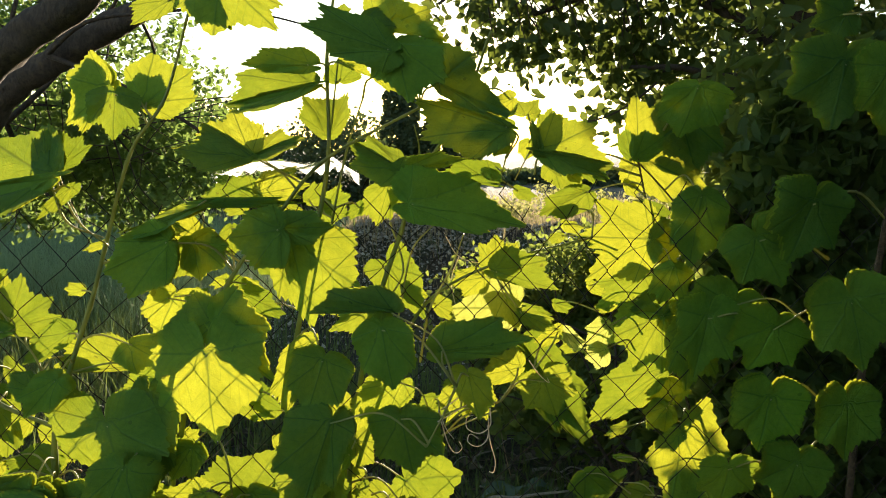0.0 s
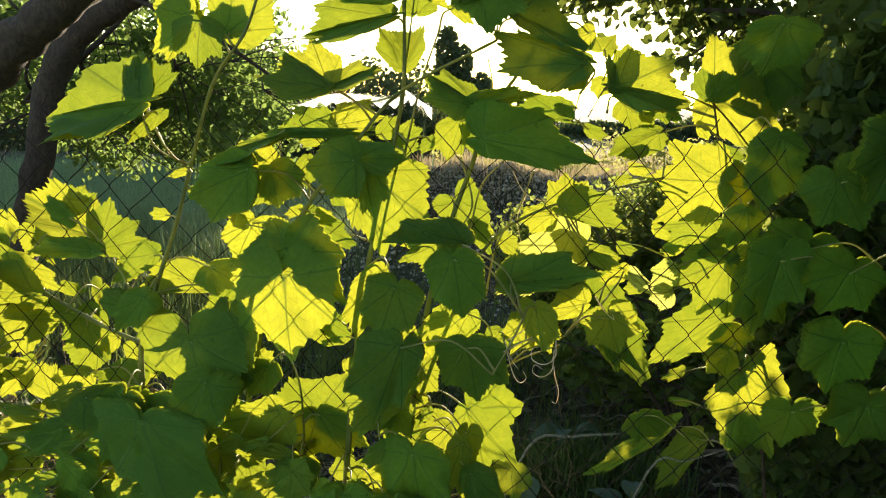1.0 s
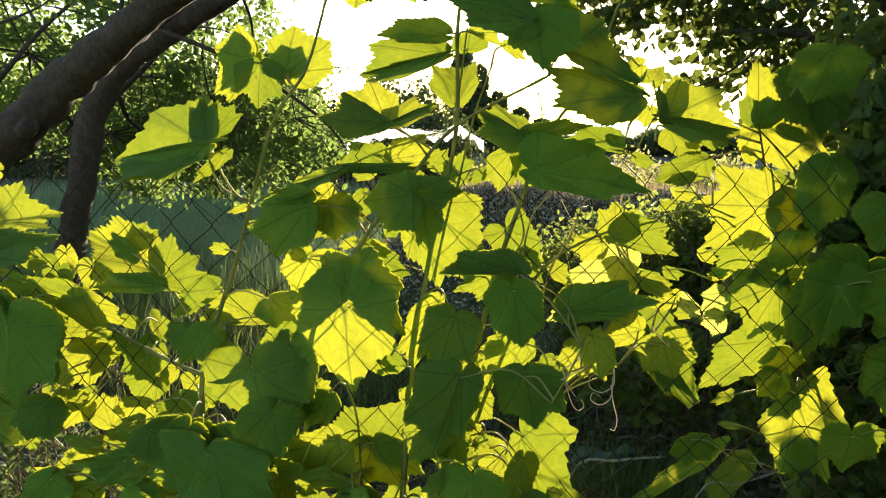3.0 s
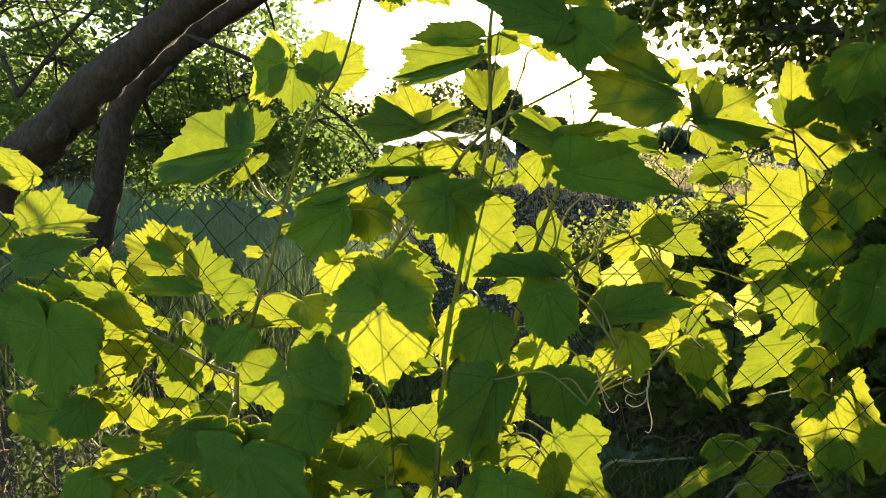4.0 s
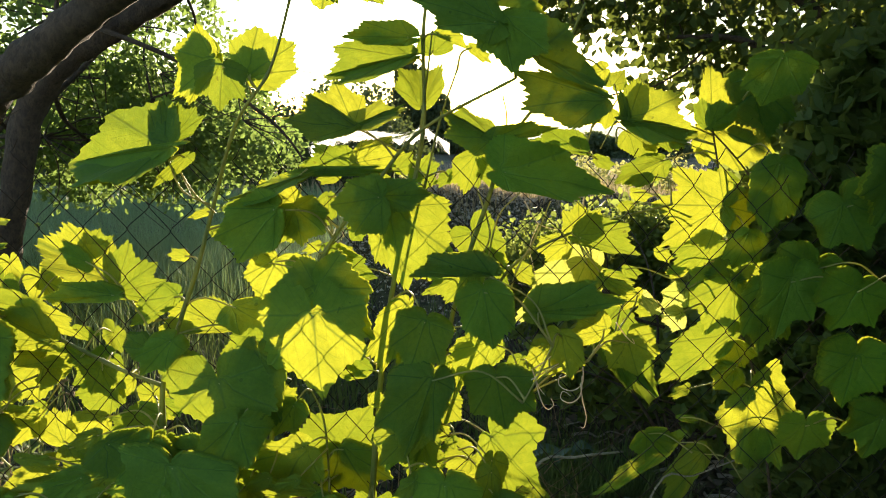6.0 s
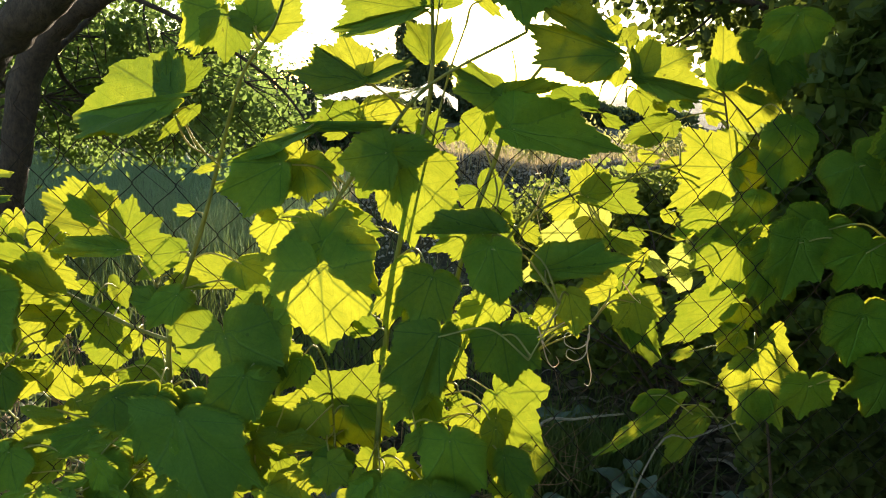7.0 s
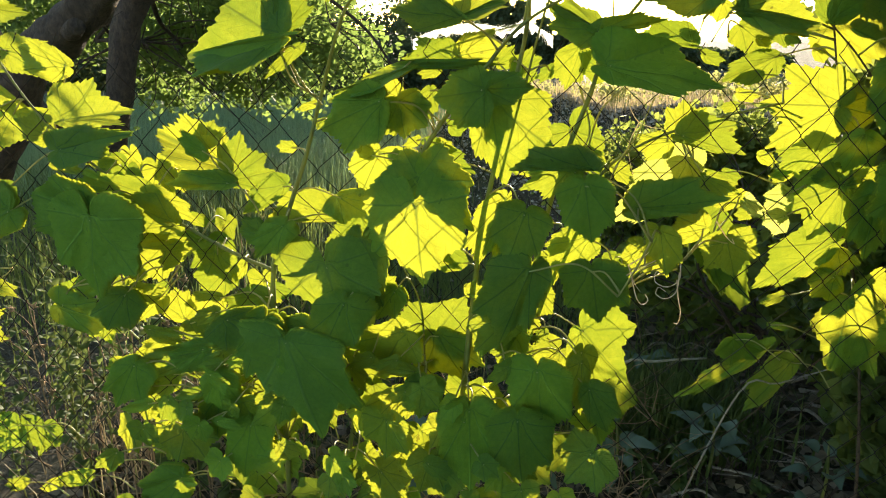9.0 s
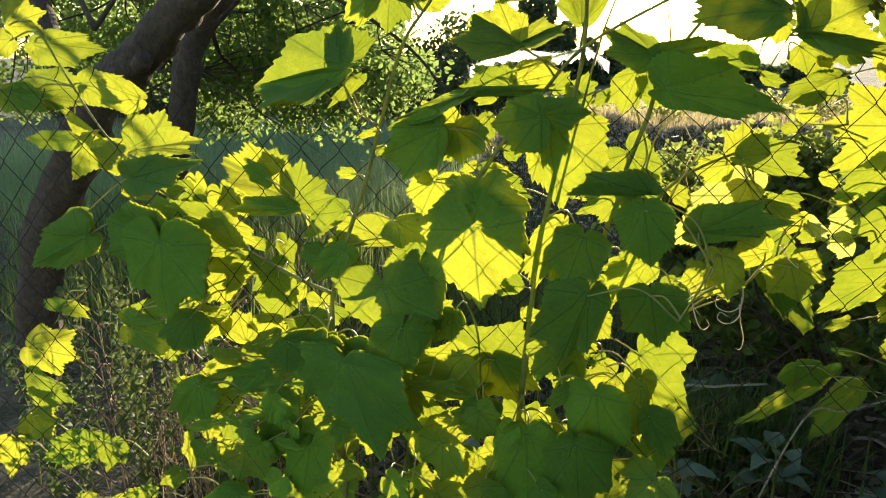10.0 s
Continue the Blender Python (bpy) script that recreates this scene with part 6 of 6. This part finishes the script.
def small_leaves():
    """The many small leaves deeper in the vine, behind the large ones."""
    r = random.Random(77)
    made = 0
    while made < 80:
        x, y, z = r.uniform(-1.15, 0.3), r.uniform(1.12, 1.32), r.uniform(0.42, 1.12)
        if (x > 0.08 and z < 0.95) or (-0.95 < x < -0.5 and z > 0.98) or (x < -0.75 and z < 0.6 and r.random() < 0.6):
            continue
        if any((x - a) ** 2 + (z - c) ** 2 < d * d for a, c, d in ((-0.35, 0.97, 0.09), (-0.60, 0.95, 0.09), (-0.19, 1.12, 0.11), (0.06, 0.74, 0.1), (-0.52, 0.66, 0.08), (-0.3, 0.76, 0.09), (-0.05, 1.15, 0.08))):
            continue
        size = r.uniform(0.045, 0.085)
        a, tilt = r.uniform(-2.2, -0.9), r.uniform(-0.5, 0.5)
        b = Vector((x, y, z))
        ey = Vector((math.cos(a), tilt * 0.5, math.sin(a))).normalized()
        ex = ey.cross(Vector((r.uniform(-0.3, 0.3), -1, r.uniform(0.0, 0.7)))).normalized()
        w = r.uniform(0.5, 0.68)
        made += 1
        if made not in LEFT_OUT:
            plain_leaf(b, b + ey * size, b + ey * size * 0.25 + ex * size * w)


small_leaves()


LOW_OUT = (5, 11, )


def low_leaves():
    """The shaded leaves near the foot of the vine."""
    r = random.Random(101)
    for k in range(60):
        x = r.uniform(-1.0, 0.02)
        b = Vector((x, r.uniform(0.98, 1.2), r.uniform(0.30, 0.64)))
        size = r.uniform(0.05, 0.09)
        a = r.uniform(-2.3, -0.8)
        ey = Vector((math.cos(a), r.uniform(-0.35, 0.1), math.sin(a))).normalized()
        ex = ey.cross(Vector((r.uniform(-0.3, 0.3), -1, r.uniform(0.1, 0.8)))).normalized()
        w = r.uniform(0.55, 0.7)
        if k not in LOW_OUT:
            plain_leaf(b, b + ey * size, b + ey * size * 0.25 + ex * size * w)


def tip_leaves():
    """Small leaves on the lowest side shoots, in front of the mesh."""
    r = random.Random(131)
    for k in range(34):
        b = Vector((r.uniform(-0.82, -0.12), r.uniform(0.95, 1.08), r.uniform(0.50, 0.74)))
        size = r.uniform(0.03, 0.06)
        a = r.uniform(-2.6, -0.5)
        ey = Vector((math.cos(a), r.uniform(-0.6, 0.3), math.sin(a))).normalized()
        ex = ey.cross(Vector((r.uniform(-0.5, 0.5), -1, r.uniform(0.0, 1.0)))).normalized()
        plain_leaf(b, b + ey * size, b + ey * size * 0.25 + ex * size * r.uniform(0.5, 0.68))


tip_leaves()


low_leaves()


def build_cobweb():
    web = thing("cobweb", (-0.27, 1.18, 1.36), "white sunlit cobweb stretched over the vine leaves", "cobweb")
    r = random.Random(12)
    line = spline([(-0.388, 1.18, 1.350), (-0.357, 1.18, 1.363), (-0.318, 1.18, 1.376), (-0.270, 1.18, 1.379), (-0.222, 1.18, 1.374), (-0.196, 1.18, 1.380), (-0.177, 1.18, 1.388), (-0.156, 1.18, 1.375), (-0.128, 1.18, 1.359)], 12)
    bm = bmesh.new()
    for _ in range(260):
        i = r.randrange(len(line))
        j = max(0, min(len(line) - 1, i + r.randint(-14, 14)))
        a = line[i] + Vector((0, r.uniform(-0.03, 0.03), r.uniform(-0.004, 0.008)))
        b = line[j] + Vector((0, r.uniform(-0.03, 0.03), r.choice((-0.004, -0.009, -0.02)) * r.uniform(0.3, 1.0)))
        m = (a + b) / 2 - Vector((0, 0, r.uniform(0, 0.006)))
        tube(bm, [a, m, b], r.uniform(0.00015, 0.00045), 3, cap=False)
    ob = link("web_threads", bm, WEB, web)
    ob.matrix_parent_inverse = web.matrix_basis.inverted()
    verts, faces, n = [], [], 7
    for i, c in enumerate(line):
        for k in range(n):
            v = k / (n - 1)
            h = noise.noise(Vector((i * 0.3, k * 0.5, 4)))
            verts.append((c.x, c.y + 0.004 * v + 0.002 * h, c.z + 0.003 - (0.010 + 0.018 * (0.5 + noise.noise(Vector((i * 0.13, 1.7, 0))))) * v + 0.006 * h * v))
    for i in range(len(line) - 1):
        for k in range(n - 1):
            o = i * n + k
            faces.append((o, o + 1, o + n + 1, o + n))
    ob = link_mesh("web_sheet", mesh_of("web_sheet", verts, faces), WEB_SHEET, web)
    ob.matrix_parent_inverse = web.matrix_basis.inverted()


build_cobweb()


def build_litter():
    r = np.random.RandomState(71)
    verts, faces = [], []
    for _ in range(9000):
        x, y = r.uniform(-1.6, 1.6), 1.25 + abs(r.normal()) * 1.2
        z = height(x, y) + r.uniform(0.002, 0.03)
        s, a = r.uniform(0.008, 0.035), r.uniform(0, 6.28)
        c, d, t1, t2 = math.cos(a) * s, math.sin(a) * s, r.uniform(-0.5, 0.5) * s, r.uniform(-0.5, 0.5) * s
        o = len(verts)
        w = r.uniform(0.25, 0.7)
        verts += [(x - c, y - d, z), (x + d * w, y - c * w, z + t1), (x + c, y + d, z + t2 * 0.5), (x - d * w, y + c * w, z - t1)]
        faces += [(o, o + 1, o + 2), (o, o + 2, o + 3)]
    ob = link_mesh("leaf_litter", mesh_of("leaf_litter", verts, faces), LITTER, None, "", False)
    tagged(ob, "dry brown and grey leaf litter on the ground", "leaf litter", kind="stuff")
    q = random.Random(72)
    for _ in range(34):
        x, y, a, n = q.uniform(-0.2, 1.3), q.uniform(1.7, 3.4), q.uniform(-0.6, 0.9), q.uniform(0.2, 0.7)
        pts = [Vector((x + math.cos(a) * n * k / 4 + q.uniform(-.02, .02), y + math.sin(a) * n * k / 4 + q.uniform(-.02, .02), 0)) for k in range(5)]
        for p in pts:
            p.z = height(p.x, p.y) + q.uniform(0.01, 0.05)
        bm = bmesh.new()
        w = q.uniform(0.003, 0.008)
        tube(bm, spline(pts, 4), lambda t: w * (1 - 0.6 * t), 6, 0.2, n * 50)
        tagged(link("fallen_stick", bm, STICK), "grey weathered stick lying on leaf litter", "stick", "fallen sticks")


build_litter()


def oval_leaf(parent, base, way, size, material, seed):
    """A broad pointed weed leaf that arches over."""
    r = random.Random(seed)
    w = Vector(way).normalized()
    side = w.cross(Vector((0, 0, 1))).normalized()
    up = side.cross(w)
    verts, faces, n = [], [], 9
    for i in range(n + 1):
        t = i / n
        c = Vector(base) + w * size * t + up * size * (0.25 * math.sin(t * 2.6) - 0.35 * t * t)
        h = size * 0.33 * math.sin(math.pi * min(1.0, t ** 0.75)) + 0.002
        for k in (-1, -0.5, 0, 0.5, 1):
            p = c + side * h * k + up * (abs(k) * h * 0.3 + r.uniform(-1, 1) * size * 0.008)
            verts.append(tuple(p))
    for i in range(n):
        for k in range(4):
            o = i * 5 + k
            faces.append((o, o + 1, o + 6, o + 5))
    ob = link_mesh("leaf", mesh_of("leaf", verts, faces), material, parent)
    ob.matrix_parent_inverse = parent.matrix_basis.inverted()


def broad_weed(x, y, count, size, seed):
    r = random.Random(seed)
    z = height(x, y)
    weed = thing("broadleaf_weed", (x, y, z), "low broad-leaved weed in deep shade", "weed", "weeds on the ground")
    for k in range(count):
        a = 6.28 * k / count + r.uniform(-0.4, 0.4)
        b = (x + math.cos(a) * 0.03, y + math.sin(a) * 0.03, z + r.uniform(0.05, 0.22))
        oval_leaf(weed, b, (math.cos(a), math.sin(a), r.uniform(0.1, 0.7)), size * r.uniform(0.7, 1.2), BROAD, seed * 20 + k)
    bm = bmesh.new()
    tube(bm, spline([(x, y, z - 0.02), (x + 0.01, y, z + 0.12), (x, y + 0.01, z + 0.24)], 4), lambda t: 0.006 - 0.003 * t, 6)
    ob = link("stalk", bm, CANE, weed)
    ob.matrix_parent_inverse = weed.matrix_basis.inverted()


for k, (x, y, c, s) in enumerate([(0.12, 1.75, 8, 0.09), (0.42, 1.85, 9, 0.10), (0.72, 1.75, 8, 0.09), (0.25, 2.3, 8, 0.11), (-0.15, 1.65, 7, 0.13), (-0.5, 1.6, 8, 0.14), (0.95, 1.6, 8, 0.16)]):
    broad_weed(x, y, c, s, 80 + k)


def dry_stalk(x, y, tall, seed):
    """A dead flower stalk with brown seed heads."""
    r = random.Random(seed)
    z = height(x, y)
    plant = thing("dry_flower_stalk", (x, y, z), "dead brown flower stalk with dried seed heads", "dry weed", "dry stalks by the fence")
    top = Vector((x + r.uniform(-0.06, 0.06), y + r.uniform(-0.03, 0.03), z + tall))
    path = spline([(x, y, z - 0.02), (x + r.uniform(-.02, .02), y, z + tall * 0.5), top], 6)
    bm = bmesh.new()
    tube(bm, path, lambda t: 0.0028 - 0.0014 * t, 6)
    for k in range(5):
        p = path[r.randint(6, len(path) - 2)]
        q = p + Vector((r.uniform(-.06, .06), r.uniform(-.04, .04), r.uniform(0.03, 0.08)))
        tube(bm, [p, (p + q) / 2 + Vector((0, 0, 0.008)), q], 0.0012, 5)
        top2 = q
        for _ in range(7):
            d = Vector((r.uniform(-1, 1), r.uniform(-1, 1), r.uniform(-0.6, 1))) * 0.016
            tube(bm, [top2, top2 + d * 0.6, top2 + d], lambda t: 0.0055 * (1.05 - t), 5)
    ob = link("stem", bm, DEAD, plant)
    ob.matrix_parent_inverse = plant.matrix_basis.inverted()


for k, (x, y, h) in enumerate([(-1.18, 1.35, 0.62), (-1.05, 1.42, 0.7), (-1.3, 1.5, 0.75), (-0.92, 1.38, 0.55), (-1.45, 1.6, 0.8), (-0.8, 1.5, 0.72), (-0.98, 1.6, 0.85), (-1.2, 1.3, 0.5), (-1.38, 1.42, 0.66), (-1.5, 1.38, 0.55), (-1.28, 1.36, 0.72), (-1.62, 1.5, 0.6), (-1.1, 1.5, 0.78)]):
    dry_stalk(x, y, h, 90 + k)


def build_brush():
    """Dry twigs and straws that stand and lie behind the fence."""
    r = random.Random(63)
    bm = bmesh.new()
    for _ in range(900):
        x, y = r.uniform(-1.6, 0.25), 1.35 + abs(r.gauss(0, 0.35))
        z = height(x, y) + r.uniform(0, 0.5) * r.random()
        n = r.uniform(0.05, 0.24)
        d = Vector((r.uniform(-1, 1), r.uniform(-0.5, 0.5), r.uniform(-0.2, 1.1))).normalized()
        p = Vector((x, y, z))
        m = p + d * n * 0.5 + Vector((r.uniform(-1, 1), r.uniform(-1, 1), r.uniform(-1, 1))) * n * 0.12
        w = r.uniform(0.0007, 0.0022)
        tube(bm, [p, m, p + d * n], lambda t: w * (1 - 0.5 * t), 4, cap=False)
    ob = link("dry_brush", bm, DEAD)
    tagged(ob, "tangle of dry brown twigs and straws behind the fence", "dry twigs", kind="stuff")


build_brush()

for pts, w in (([(0.10, 1.78, 0.40), (0.22, 1.79, 0.44), (0.36, 1.8, 0.46)], 0.005), ([(0.40, 1.58, 0.47), (0.50, 1.6, 0.50), (0.64, 1.64, 0.54)], 0.003)):
    bm = bmesh.new()
    foot = Vector((pts[0][0] - 0.12, pts[0][1] + 0.05, height(pts[0][0] - 0.12, pts[0][1] + 0.05)))
    tube(bm, spline([foot, *pts], 5), lambda t: w * (1 - 0.4 * t), 7, 0.2, w * 900)
    tagged(link("leaning_stick", bm, STICK), "pale dry stick leaning out of the litter", "stick", "leaning sticks")


def leafy_weed(x, y, tall, seed):
    """A thin upright weed with small pointed leaves up its stalk."""
    r = random.Random(seed)
    z = height(x, y)
    weed = thing("leafy_weed", (x, y, z), "thin green weed with small leaves by the fence", "weed", "weeds by the fence")
    path = spline([(x, y, z - 0.02), (x + r.uniform(-.03, .03), y + r.uniform(-.02, .02), z + tall * 0.5), (x + r.uniform(-.06, .06), y, z + tall)], 7)
    bm = bmesh.new()
    tube(bm, path, lambda t: 0.0024 - 0.0014 * t, 6)
    ob = link("stalk", bm, CANE, weed)
    ob.matrix_parent_inverse = weed.matrix_basis.inverted()
    for k in range(3, len(path)):
        for _ in range(2):
            a = r.uniform(0, 6.28)
            oval_leaf(weed, path[k], (math.cos(a), math.sin(a), r.uniform(-0.2, 0.6)), r.uniform(0.025, 0.05), GRASS, seed * 40 + k)


weed_rnd = random.Random(40)
for k in range(64):
    leafy_weed(weed_rnd.uniform(-2.0, -0.6), weed_rnd.uniform(1.32, 2.1), weed_rnd.uniform(0.2, 0.7), 200 + k)
for k in range(6):
    leafy_weed(weed_rnd.uniform(0.0, 0.7), weed_rnd.uniform(1.5, 1.9), weed_rnd.uniform(0.1, 0.25), 220 + k)
